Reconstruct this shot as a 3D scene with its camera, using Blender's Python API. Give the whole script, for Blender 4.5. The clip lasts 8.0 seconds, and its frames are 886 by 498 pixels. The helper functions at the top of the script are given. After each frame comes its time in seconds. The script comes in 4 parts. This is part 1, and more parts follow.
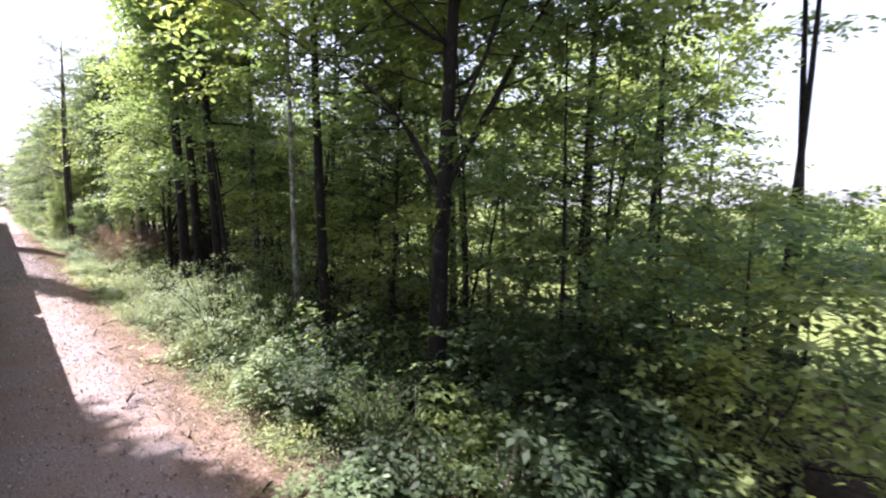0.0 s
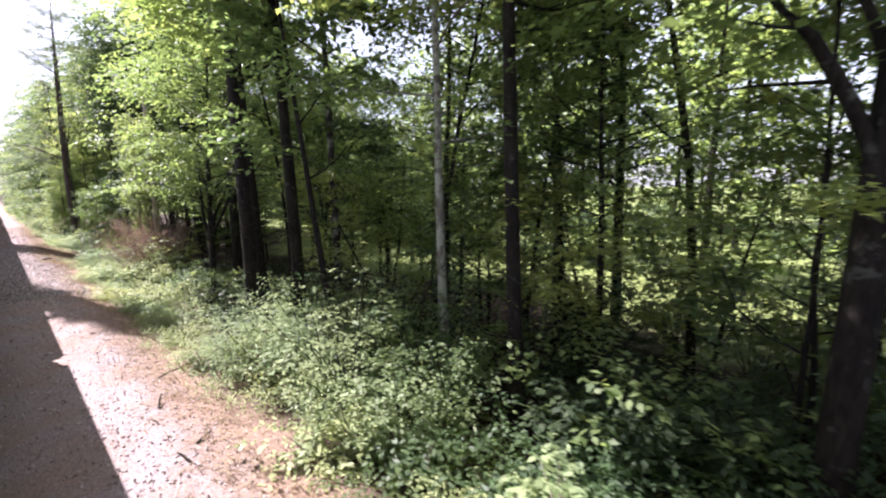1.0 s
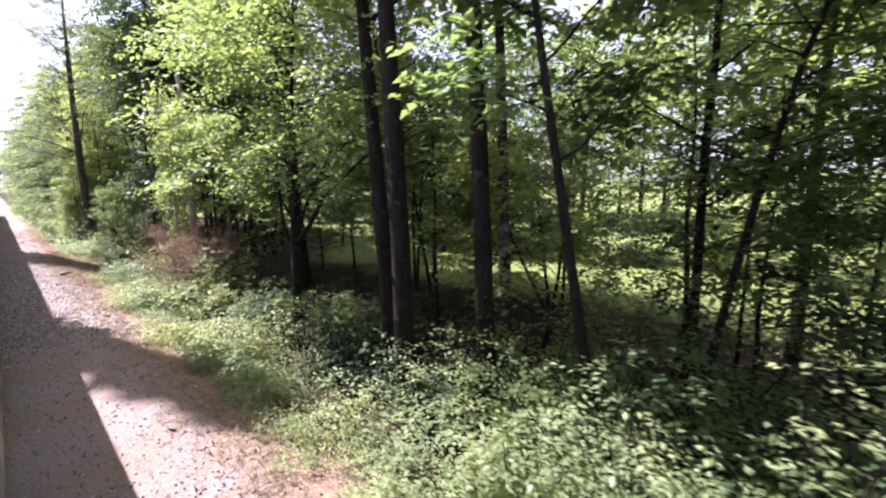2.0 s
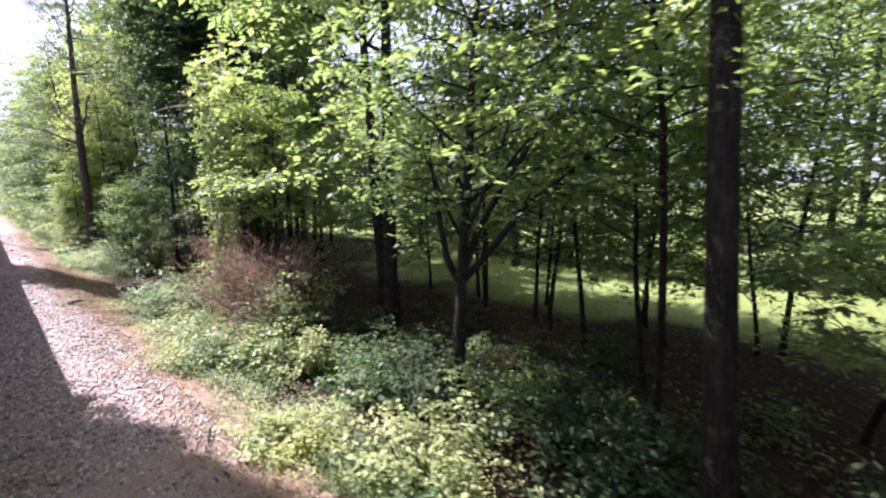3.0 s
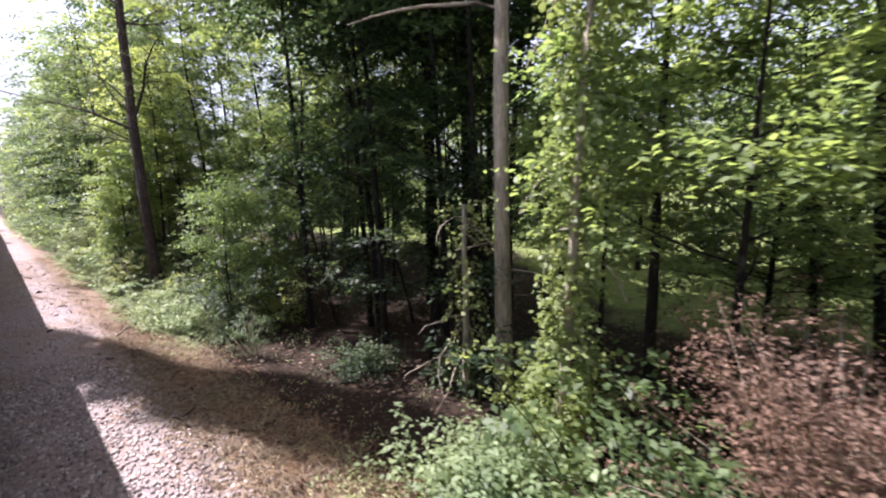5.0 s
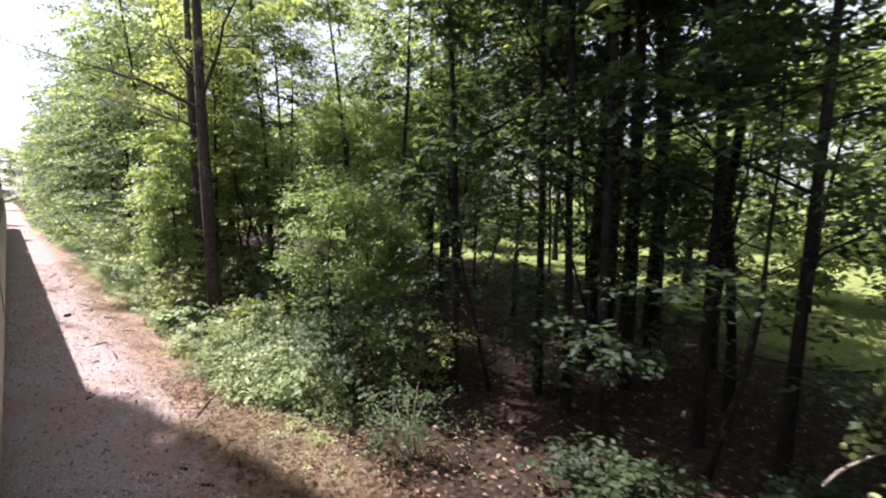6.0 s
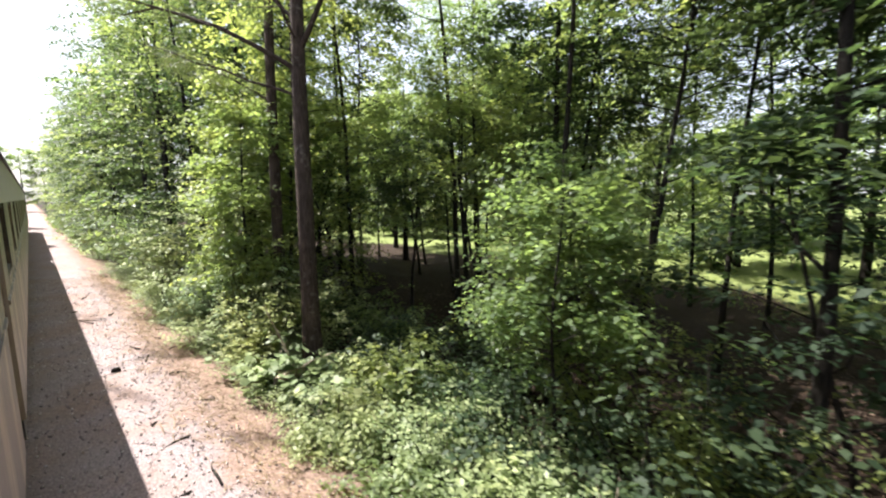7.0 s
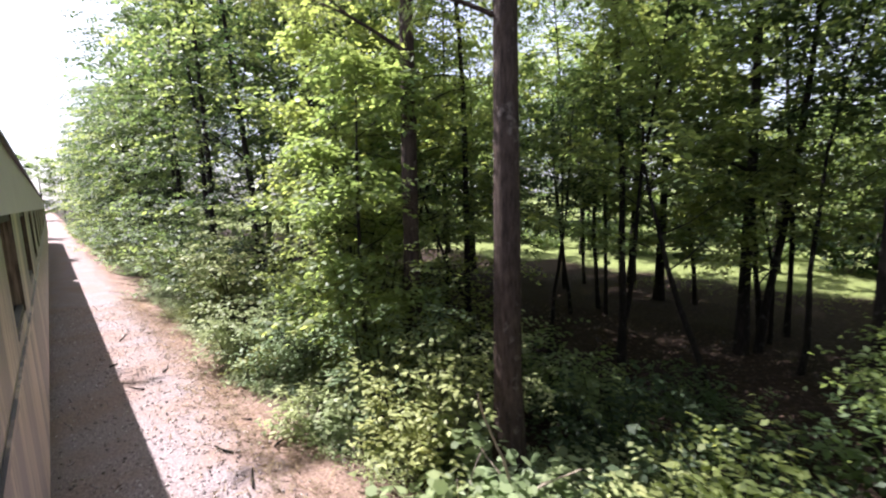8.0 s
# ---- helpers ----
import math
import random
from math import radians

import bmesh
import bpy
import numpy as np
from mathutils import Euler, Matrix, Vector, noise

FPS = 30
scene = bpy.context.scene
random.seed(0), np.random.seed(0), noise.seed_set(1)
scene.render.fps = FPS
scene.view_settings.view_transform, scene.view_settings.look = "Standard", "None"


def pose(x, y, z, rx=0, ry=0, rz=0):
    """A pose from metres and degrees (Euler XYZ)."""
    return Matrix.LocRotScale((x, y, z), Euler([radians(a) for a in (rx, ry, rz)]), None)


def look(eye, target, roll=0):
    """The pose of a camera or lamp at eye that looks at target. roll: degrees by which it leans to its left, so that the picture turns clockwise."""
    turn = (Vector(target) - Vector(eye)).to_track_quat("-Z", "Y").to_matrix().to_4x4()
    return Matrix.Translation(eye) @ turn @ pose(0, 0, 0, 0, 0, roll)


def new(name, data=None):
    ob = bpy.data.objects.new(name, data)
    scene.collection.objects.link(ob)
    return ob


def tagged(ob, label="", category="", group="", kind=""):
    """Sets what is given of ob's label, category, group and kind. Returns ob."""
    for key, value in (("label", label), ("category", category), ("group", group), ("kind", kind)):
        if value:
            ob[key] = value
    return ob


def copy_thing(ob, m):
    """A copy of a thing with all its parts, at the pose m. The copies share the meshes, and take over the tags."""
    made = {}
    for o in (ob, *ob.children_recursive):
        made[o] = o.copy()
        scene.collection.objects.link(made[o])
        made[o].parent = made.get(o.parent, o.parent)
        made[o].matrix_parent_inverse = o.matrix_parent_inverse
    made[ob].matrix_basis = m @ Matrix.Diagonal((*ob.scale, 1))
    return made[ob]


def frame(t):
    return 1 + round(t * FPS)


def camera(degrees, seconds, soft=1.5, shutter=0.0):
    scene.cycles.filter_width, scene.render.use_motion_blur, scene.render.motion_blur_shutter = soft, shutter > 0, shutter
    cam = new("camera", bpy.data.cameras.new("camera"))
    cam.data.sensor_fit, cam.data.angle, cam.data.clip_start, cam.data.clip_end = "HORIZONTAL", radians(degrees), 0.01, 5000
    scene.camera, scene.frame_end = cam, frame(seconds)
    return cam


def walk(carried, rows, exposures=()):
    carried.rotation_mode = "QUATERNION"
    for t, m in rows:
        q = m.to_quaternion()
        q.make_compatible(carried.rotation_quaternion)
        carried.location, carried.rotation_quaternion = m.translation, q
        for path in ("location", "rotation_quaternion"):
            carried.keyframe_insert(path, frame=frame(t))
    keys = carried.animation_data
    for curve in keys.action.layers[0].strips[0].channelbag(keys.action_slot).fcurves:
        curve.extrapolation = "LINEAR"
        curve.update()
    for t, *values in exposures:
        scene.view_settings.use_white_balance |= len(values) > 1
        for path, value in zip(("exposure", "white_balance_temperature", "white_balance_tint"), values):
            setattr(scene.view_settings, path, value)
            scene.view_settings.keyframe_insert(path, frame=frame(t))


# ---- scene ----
cam = camera(95.2, 8.0, soft=2.15, shutter=0.15)
EYE_Z = 3.2
PATH = [  # seconds, metres along the track, yaw, pitch, roll
    (0.0, 0.00, -47.46, -6.20, -0.25), (0.5, 2.84, -47.99, -7.56, -0.24), (1.0, 5.72, -47.97, -8.57, 0.71),
    (1.5, 8.62, -47.74, -8.83, 1.20), (1.7, 9.79, -47.58, -8.98, 1.16), (2.8, 16.24, -48.51, -9.09, 0.70),
    (3.0, 17.41, -48.70, -8.76, 0.57), (3.5, 20.33, -48.48, -8.53, 1.41), (4.0, 23.23, -48.11, -9.35, 1.81),
    (4.5, 26.11, -48.34, -9.41, 2.09), (5.0, 28.96, -48.36, -8.81, 2.25), (5.2, 30.08, -48.01, -8.88, 1.71),
    (6.3, 36.12, -46.82, -7.03, -0.13), (6.5, 37.19, -46.94, -7.19, 0.08), (7.0, 39.81, -45.47, -7.53, 0.48),
    (7.5, 42.35, -43.94, -5.90, 0.42), (8.0, 44.80, -44.21, -7.51, 1.75),
]
walk(cam, [(t, pose(0, y, EYE_Z, 90 + p, r, yw)) for t, y, yw, p, r in PATH], exposures=[(0.0, 2.0, 5950, 24), (1.5, 1.98, 5950, 26), (3.0, 1.98, 5800, 26), (3.5, 2.22, 5750, 27), (4.0, 2.15, 5700, 27),
    (4.5, 1.98, 5800, 27), (5.0, 1.75, 5950, 25), (6.3, 1.84, 6200, 17), (7.0, 1.9, 6250, 12), (7.5, 1.78, 6150, 15), (8.0, 1.8, 5950, 21)])

# ---- light: high sun ahead and to the left of the track ----
SUN_AZ, SUN_EL = radians(-18), radians(56)      # azimuth from +Y towards +X
SUN_DIR = Vector((math.sin(SUN_AZ) * math.cos(SUN_EL), math.cos(SUN_AZ) * math.cos(SUN_EL), math.sin(SUN_EL)))
world = bpy.data.worlds.new("sky")
scene.world = world
world.use_nodes = True
wt = world.node_tree
sky = wt.nodes.new("ShaderNodeTexSky")
sky.sky_type, sky.sun_disc = "NISHITA", False
sky.sun_elevation, sky.sun_rotation = SUN_EL, SUN_AZ
sky.dust_density, sky.air_density, sky.ozone_density = 3.0, 1.0, 0.8
haze = wt.nodes.new("ShaderNodeMix")       # thin white summer haze over the whole sky
haze.data_type = "RGBA"
haze.inputs[0].default_value, haze.inputs[7].default_value = 0.6, (3.5, 3.5, 3.55, 1)
wt.links.new(sky.outputs["Color"], haze.inputs[6])
wt.links.new(haze.outputs[2], wt.nodes["Background"].inputs["Color"])
wt.nodes["Background"].inputs["Strength"].default_value = 0.11
lamp = bpy.data.lights.new("sun", "SUN")
lamp.energy, lamp.angle, lamp.color = 5.0, radians(0.5), (1.0, 0.95, 0.86)
sun = new("sun", lamp)
sun.matrix_world = look(SUN_DIR * 100, (0, 0, 0))


# ---- materials ----
def material(name):
    m = bpy.data.materials.new(name)
    m.use_nodes = True
    nt = m.node_tree
    bsdf = nt.nodes["Principled BSDF"]
    return m, nt, bsdf


def node(nt, kind, **values):
    n = nt.nodes.new(kind)
    for key, v in values.items():
        n.inputs[key].default_value = v
    return n


def ramp(nt, source, stops):
    n = nt.nodes.new("ShaderNodeValToRGB")
    els = n.color_ramp.elements
    els[0].position, els[0].color = stops[0][0], (*stops[0][1], 1)
    els[1].position, els[1].color = stops[-1][0], (*stops[-1][1], 1)
    for p, c in stops[1:-1]:
        e = els.new(p)
        e.color = (*c, 1)
    nt.links.new(source, n.inputs["Fac"])
    return n.outputs["Color"]


def mixed(nt, a, b, fac, kind="MIX"):
    n = nt.nodes.new("ShaderNodeMix")
    n.data_type, n.blend_type = "RGBA", kind
    for sock, v in ((n.inputs["A"], a), (n.inputs["B"], b)) if False else ((n.inputs[6], a), (n.inputs[7], b)):
        if isinstance(v, tuple):
            sock.default_value = (*v, 1)
        else:
            nt.links.new(v, sock)
    if isinstance(fac, float):
        n.inputs[0].default_value = fac
    else:
        nt.links.new(fac, n.inputs[0])
    return n.outputs[2]


def place_noise(nt, scale, detail=4.0, rough=0.6):
    geo = nt.nodes.new("ShaderNodeNewGeometry")
    n = node(nt, "ShaderNodeTexNoise", Scale=scale, Detail=detail, Roughness=rough)
    nt.links.new(geo.outputs["Position"], n.inputs["Vector"])
    return n.outputs["Fac"]


def bumped(nt, bsdf, height, strength, distance):
    b = node(nt, "ShaderNodeBump", Strength=strength, Distance=distance)
    nt.links.new(height, b.inputs["Height"])
    nt.links.new(b.outputs["Normal"], bsdf.inputs["Normal"])


def leaf_material(name, dark, light, glow, rough=0.5):
    """Leaves: diffuse front, light that passes through, a waxy sheen; each leaf a little different."""
    m, nt, bsdf = material(name)
    geo = nt.nodes.new("ShaderNodeNewGeometry")
    info = nt.nodes.new("ShaderNodeObjectInfo")
    base = ramp(nt, geo.outputs["Random Per Island"], [(0.0, dark), (0.75, light), (1.0, tuple(min(1, c * 1.35) for c in light))])
    tone = ramp(nt, info.outputs["Random"], [(0.0, (0.68, 0.78, 0.74)), (1.0, (1.2, 1.12, 0.95))])
    patch = ramp(nt, place_noise(nt, 0.9, 2.0), [(0.3, (0.8, 0.86, 0.85)), (0.7, (1.15, 1.1, 0.95))])
    col = mixed(nt, mixed(nt, base, tone, 1.0, "MULTIPLY"), patch, 1.0, "MULTIPLY")
    nt.links.new(col, bsdf.inputs["Base Color"])
    bsdf.inputs["Roughness"].default_value = rough
    bsdf.inputs["Specular IOR Level"].default_value = 0.35
    tr = nt.nodes.new("ShaderNodeBsdfTranslucent")
    through_col = mixed(nt, mixed(nt, ramp(nt, geo.outputs["Random Per Island"], [(0.0, tuple(c * 0.7 for c in glow)), (1.0, glow)]), tone, 1.0, "MULTIPLY"), patch, 1.0, "MULTIPLY")
    nt.links.new(through_col, tr.inputs["Color"])
    mix = node(nt, "ShaderNodeMixShader", Fac=0.5)
    nt.links.new(bsdf.outputs["BSDF"], mix.inputs[1])
    nt.links.new(tr.outputs["BSDF"], mix.inputs[2])
    nt.links.new(mix.outputs["Shader"], nt.nodes["Material Output"].inputs["Surface"])
    return m


def bark_material(name, dark, light, lichen=0.0, lichen_col=(0.32, 0.33, 0.27)):
    m, nt, bsdf = material(name)
    tex = nt.nodes.new("ShaderNodeTexCoord")
    mp = node(nt, "ShaderNodeMapping", Scale=(1, 1, 0.16))
    nt.links.new(tex.outputs["Object"], mp.inputs["Vector"])
    furrow = node(nt, "ShaderNodeTexNoise", Scale=26.0, Detail=5.0, Roughness=0.7)
    nt.links.new(mp.outputs["Vector"], furrow.inputs["Vector"])
    col = ramp(nt, furrow.outputs["Fac"], [(0.33, dark), (0.5, tuple((a + b) / 2 for a, b in zip(dark, light))), (0.68, light)])
    blotch = ramp(nt, place_noise(nt, 2.2, 5.0, 0.65), [(0.35, (0.72, 0.72, 0.72)), (0.65, (1.2, 1.17, 1.1))])
    col = mixed(nt, col, blotch, 1.0, "MULTIPLY")
    if lichen:
        spots = ramp(nt, place_noise(nt, 5.0, 6.0, 0.7), [(0.62 - 0.2 * lichen, (0, 0, 0)), (0.7 - 0.2 * lichen, (1, 1, 1))])
        col = mixed(nt, col, lichen_col, spots)
    nt.links.new(col, bsdf.inputs["Base Color"])
    bsdf.inputs["Roughness"].default_value = 0.9
    bsdf.inputs["Specular IOR Level"].default_value = 0.12
    bumped(nt, bsdf, furrow.outputs["Fac"], 0.9, 0.03)
    return m


def plain_material(name, col, rough=0.6, metal=0.0, grain=8.0, vary=0.25):
    m, nt, bsdf = material(name)
    lo = tuple(c * (1 - vary) for c in col)
    hi = tuple(min(1, c * (1 + vary)) for c in col)
    c = ramp(nt, place_noise(nt, grain, 5.0), [(0.3, lo), (0.7, hi)])
    nt.links.new(c, bsdf.inputs["Base Color"])
    bsdf.inputs["Roughness"].default_value = rough
    bsdf.inputs["Metallic"].default_value = metal
    return m


MAT_OAK = leaf_material("oak_leaf", (0.042, 0.07, 0.036), (0.1, 0.14, 0.076), (0.4, 0.51, 0.17))
MAT_MAPLE = leaf_material("maple_leaf", (0.08, 0.115, 0.05), (0.175, 0.215, 0.1), (0.53, 0.63, 0.19))
# near-black leaf copy: deep shade under the trees is put into its colour
MAT_DARK = leaf_material("shade_dark_leaf", (0.022, 0.04, 0.024), (0.05, 0.075, 0.044), (0.11, 0.16, 0.055), 0.6)
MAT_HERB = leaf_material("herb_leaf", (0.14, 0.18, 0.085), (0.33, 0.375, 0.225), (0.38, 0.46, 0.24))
MAT_PINE = leaf_material("pine_needle", (0.05, 0.075, 0.035), (0.12, 0.14, 0.075), (0.12, 0.15, 0.05))
MAT_DEAD = leaf_material("dead_leaf", (0.13, 0.065, 0.055), (0.36, 0.215, 0.185), (0.24, 0.13, 0.105), 0.8)
MAT_VINE = leaf_material("vine_leaf", (0.19, 0.22, 0.09), (0.36, 0.385, 0.2), (0.46, 0.5, 0.16))
# oak bark darkened below its own tone to hold the trunks' shade
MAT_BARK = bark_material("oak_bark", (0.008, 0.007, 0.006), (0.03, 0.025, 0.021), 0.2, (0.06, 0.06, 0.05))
MAT_BARK_PALE = bark_material("pale_bark", (0.06, 0.055, 0.043), (0.2, 0.185, 0.15), 0.8, (0.27, 0.28, 0.22))
MAT_BARK_LICHEN = bark_material("lichen_bark", (0.012, 0.01, 0.009), (0.05, 0.043, 0.036), 0.55, (0.2, 0.2, 0.165))
MAT_BARK_PINE = bark_material("pine_bark", (0.02, 0.015, 0.013), (0.085, 0.063, 0.053), 0.2, (0.12, 0.1, 0.088))
MAT_SNAG = bark_material("weathered_wood", (0.2, 0.16, 0.12), (0.46, 0.4, 0.32))
MAT_TWIG = bark_material("dry_twig", (0.2, 0.17, 0.14), (0.42, 0.37, 0.31))


def stone_material():
    m, nt, bsdf = material("ballast_stone")
    geo = nt.nodes.new("ShaderNodeNewGeometry")
    col = ramp(nt, geo.outputs["Random Per Island"], [(0.0, (0.13, 0.105, 0.105)), (0.3, (0.24, 0.198, 0.198)), (0.7, (0.36, 0.305, 0.298)), (1.0, (0.52, 0.465, 0.45))])
    fine = ramp(nt, place_noise(nt, 90.0, 3.0), [(0.3, (0.8, 0.78, 0.76)), (0.7, (1.12, 1.1, 1.08))])
    nt.links.new(mixed(nt, col, fine, 1.0, "MULTIPLY"), bsdf.inputs["Base Color"])
    bsdf.inputs["Roughness"].default_value = 0.85
    return m


def litter_material():
    m, nt, bsdf = material("fallen_leaf")
    geo = nt.nodes.new("ShaderNodeNewGeometry")
    col = ramp(nt, geo.outputs["Random Per Island"], [(0.0, (0.022, 0.013, 0.009)), (0.6, (0.075, 0.045, 0.03)), (1.0, (0.24, 0.16, 0.11))])
    nt.links.new(col, bsdf.inputs["Base Color"])
    bsdf.inputs["Roughness"].default_value = 0.8
    return m


MAT_STONE = stone_material()
MAT_LITTER = litter_material()
MAT_BANK = leaf_material("bank_straw", (0.05, 0.026, 0.018), (0.21, 0.115, 0.08), (0.08, 0.04, 0.025), 0.85)


# ---- ground ----
def wobble(x, y, s=1.0):
    return noise.noise((x * s, y * s, 3.7))


def ground_z(x, y):
    """Ballast shoulder by the track, a bank down into the wood, then level ground and lawn."""
    pts = ((-400, -0.6), (-9, -0.6), (-5.2, -0.5), (-3.9, 0.0), (1.35, 0.0), (2.1, -0.22), (3.1, -0.55), (4.2, -0.8), (9, -0.95), (16, -1.0), (40, -1.2), (400, -0.5))
    z = pts[-1][1]
    xe = x + 0.25 * wobble(0, y, 0.22) if 0.9 < x < 6 else x
    for (xa, za), (xb, zb) in zip(pts, pts[1:]):
        if xa <= xe <= xb:
            z = za + (zb - za) * (xe - xa) / (xb - xa)
            break
    amp = 0.02 if -4 < x < 1.6 else 0.07
    return z + amp * wobble(x, y, 0.8) + (0.012 * wobble(x, y, 4.0) if x < 5 else 0)


def spaced(stops):
    """Grid lines: (from, to, step) stretches joined."""
    out = []
    for a, b, n in stops:
        out += [a + (b - a) * i / n for i in range(n)]
    return out + [stops[-1][1]]


def ground_material():
    m, nt, bsdf = material("ground")
    geo = nt.nodes.new("ShaderNodeNewGeometry")
    sep = nt.nodes.new("ShaderNodeSeparateXYZ")
    nt.links.new(geo.outputs["Position"], sep.inputs["Vector"])

    def shifted(scale, amount):
        n = place_noise(nt, scale, 4.0)
        a = nt.nodes.new("ShaderNodeMath")
        a.operation = "MULTIPLY_ADD"
        nt.links.new(n, a.inputs[0])
        a.inputs[1].default_value = amount
        nt.links.new(sep.outputs["X"], a.inputs[2])
        return a.outputs[0]

    def step(value, lo, hi):
        r = nt.nodes.new("ShaderNodeMapRange")
        r.inputs["From Min"].default_value, r.inputs["From Max"].default_value = lo, hi
        nt.links.new(value, r.inputs["Value"])
        return r.outputs["Result"]

    gravel = ramp(nt, place_noise(nt, 38.0, 6.0, 0.75), [(0.34, (0.065, 0.052, 0.053)), (0.5, (0.25, 0.203, 0.203)), (0.7, (0.44, 0.375, 0.365))])
    straw = ramp(nt, place_noise(nt, 24.0, 7.0, 0.8), [(0.32, (0.06, 0.037, 0.029)), (0.5, (0.235, 0.158, 0.125)), (0.68, (0.43, 0.32, 0.265))])
    # leaf-litter brown pushed towards black: the wood's shade is in this colour
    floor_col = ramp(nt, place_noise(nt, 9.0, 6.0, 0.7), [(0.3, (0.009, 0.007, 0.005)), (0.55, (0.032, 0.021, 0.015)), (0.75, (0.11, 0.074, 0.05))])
    far_y = nt.nodes.new("ShaderNodeMapRange")
    far_y.inputs["From Min"].default_value, far_y.inputs["From Max"].default_value, far_y.inputs["To Max"].default_value = 33.0, 43.0, -9.0
    nt.links.new(sep.outputs["Y"], far_y.inputs["Value"])
    lawn_x = nt.nodes.new("ShaderNodeMath")
    nt.links.new(shifted(0.2, 9.0), lawn_x.inputs[0])
    nt.links.new(far_y.outputs["Result"], lawn_x.inputs[1])
    grass = ramp(nt, place_noise(nt, 3.0, 8.0, 0.8), [(0.25, (0.075, 0.088, 0.03)), (0.5, (0.145, 0.175, 0.06)), (0.75, (0.24, 0.255, 0.1))])
    patches = ramp(nt, place_noise(nt, 0.8, 4.0), [(0.42, (0, 0, 0)), (0.62, (1, 1, 1))])
    near = mixed(nt, gravel, straw, mixed(nt, (0, 0, 0), patches, 0.7))
    near = mixed(nt, near, straw, step(shifted(1.6, 1.0), 1.7, 2.3))
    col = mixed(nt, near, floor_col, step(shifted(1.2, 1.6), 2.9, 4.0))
    col = mixed(nt, col, grass, step(lawn_x.outputs[0], 16.3, 18.0))
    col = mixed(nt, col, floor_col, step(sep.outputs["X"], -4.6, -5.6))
    nt.links.new(col, bsdf.inputs["Base Color"])
    bsdf.inputs["Roughness"].default_value = 0.95
    bsdf.inputs["Specular IOR Level"].default_value = 0.12
    bumped(nt, bsdf, place_noise(nt, 30.0, 5.0, 0.7), 0.7, 0.03)
    return m


def quads(name, co, loops, mat, smooth=False):
    """A mesh of quads from arrays: vertices (n, 3) and corner indices (m, 4)."""
    co = np.asarray(co, dtype=np.float32)
    loops = np.asarray(loops, dtype=np.int32)
    me = bpy.data.meshes.new(name)
    k = loops.shape[1]
    me.vertices.add(len(co))
    me.vertices.foreach_set("co", co.ravel())
    me.loops.add(loops.size)
    me.loops.foreach_set("vertex_index", loops.ravel())
    me.polygons.add(len(loops))
    me.polygons.foreach_set("loop_start", np.arange(len(loops), dtype=np.int32) * k)
    me.polygons.foreach_set("loop_total", np.full(len(loops), k, dtype=np.int32))
    if smooth:
        me.polygons.foreach_set("use_smooth", np.ones(len(loops), dtype=bool))
    me.update(calc_edges=True)
    me.validate()
    me.materials.append(mat)
    return me


def thing(name, x, y, z, label, category, group="", kind=""):
    ob = new(name)
    ob.location = (x, y, z)
    return tagged(ob, label, category, group, kind)


def piece(name, me, parent, label="", kind=""):
    ob = new(name, me)
    ob.parent = parent
    return tagged(ob, label, kind=kind)


gx = spaced([(-900, -60, 6), (-60, -8, 10), (-8, -4, 8), (-4, -0.4, 8), (-0.4, 5.2, 56), (5.2, 16, 36), (16, 50, 34), (50, 1500, 14)])
gy = spaced([(-900, -40, 8), (-40, -6, 12), (-6, 72, 160), (72, 130, 50), (130, 1500, 14)])
co = [(x, y, ground_z(x, y)) for y in gy for x in gx]
nx = len(gx)
loops = [(j * nx + i, j * nx + i + 1, (j + 1) * nx + i + 1, (j + 1) * nx + i) for j in range(len(gy) - 1) for i in range(nx - 1)]
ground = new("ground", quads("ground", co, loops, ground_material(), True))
tagged(ground, "gravel shoulder falling to leaf-littered forest floor and mown lawn", "ground", kind="structure")


# ---- wood and leaves ----
class Wood:
    """Collects tapered tubes into one mesh."""

    def __init__(self):
        self.co, self.loops = [], []

    def tube(self, path, radii, sides=8, rough=0.0, rng=None):
        start = len(self.co)
        for i, p in enumerate(path):
            a, b = path[max(i - 1, 0)], path[min(i + 1, len(path) - 1)]
            d = (b - a).normalized()
            u = d.orthogonal().normalized() if abs(d.z) < 0.9 else Vector((0, 1, 0)).cross(d).normalized()
            v = d.cross(u)
            for k in range(sides):
                an = 2 * math.pi * k / sides
                r = radii[i] * (1 + (rng.uniform(-rough, rough) if rough else 0))
                q = p + u * (math.cos(an) * r) + v * (math.sin(an) * r)
                self.co.append(tuple(q))
        for i in range(len(path) - 1):
            for k in range(sides):
                a, b = start + i * sides + k, start + i * sides + (k + 1) % sides
                self.loops.append((a, b, b + sides, a + sides))

    def mesh(self, name, mat):
        return quads(name, self.co, self.loops, mat, True)


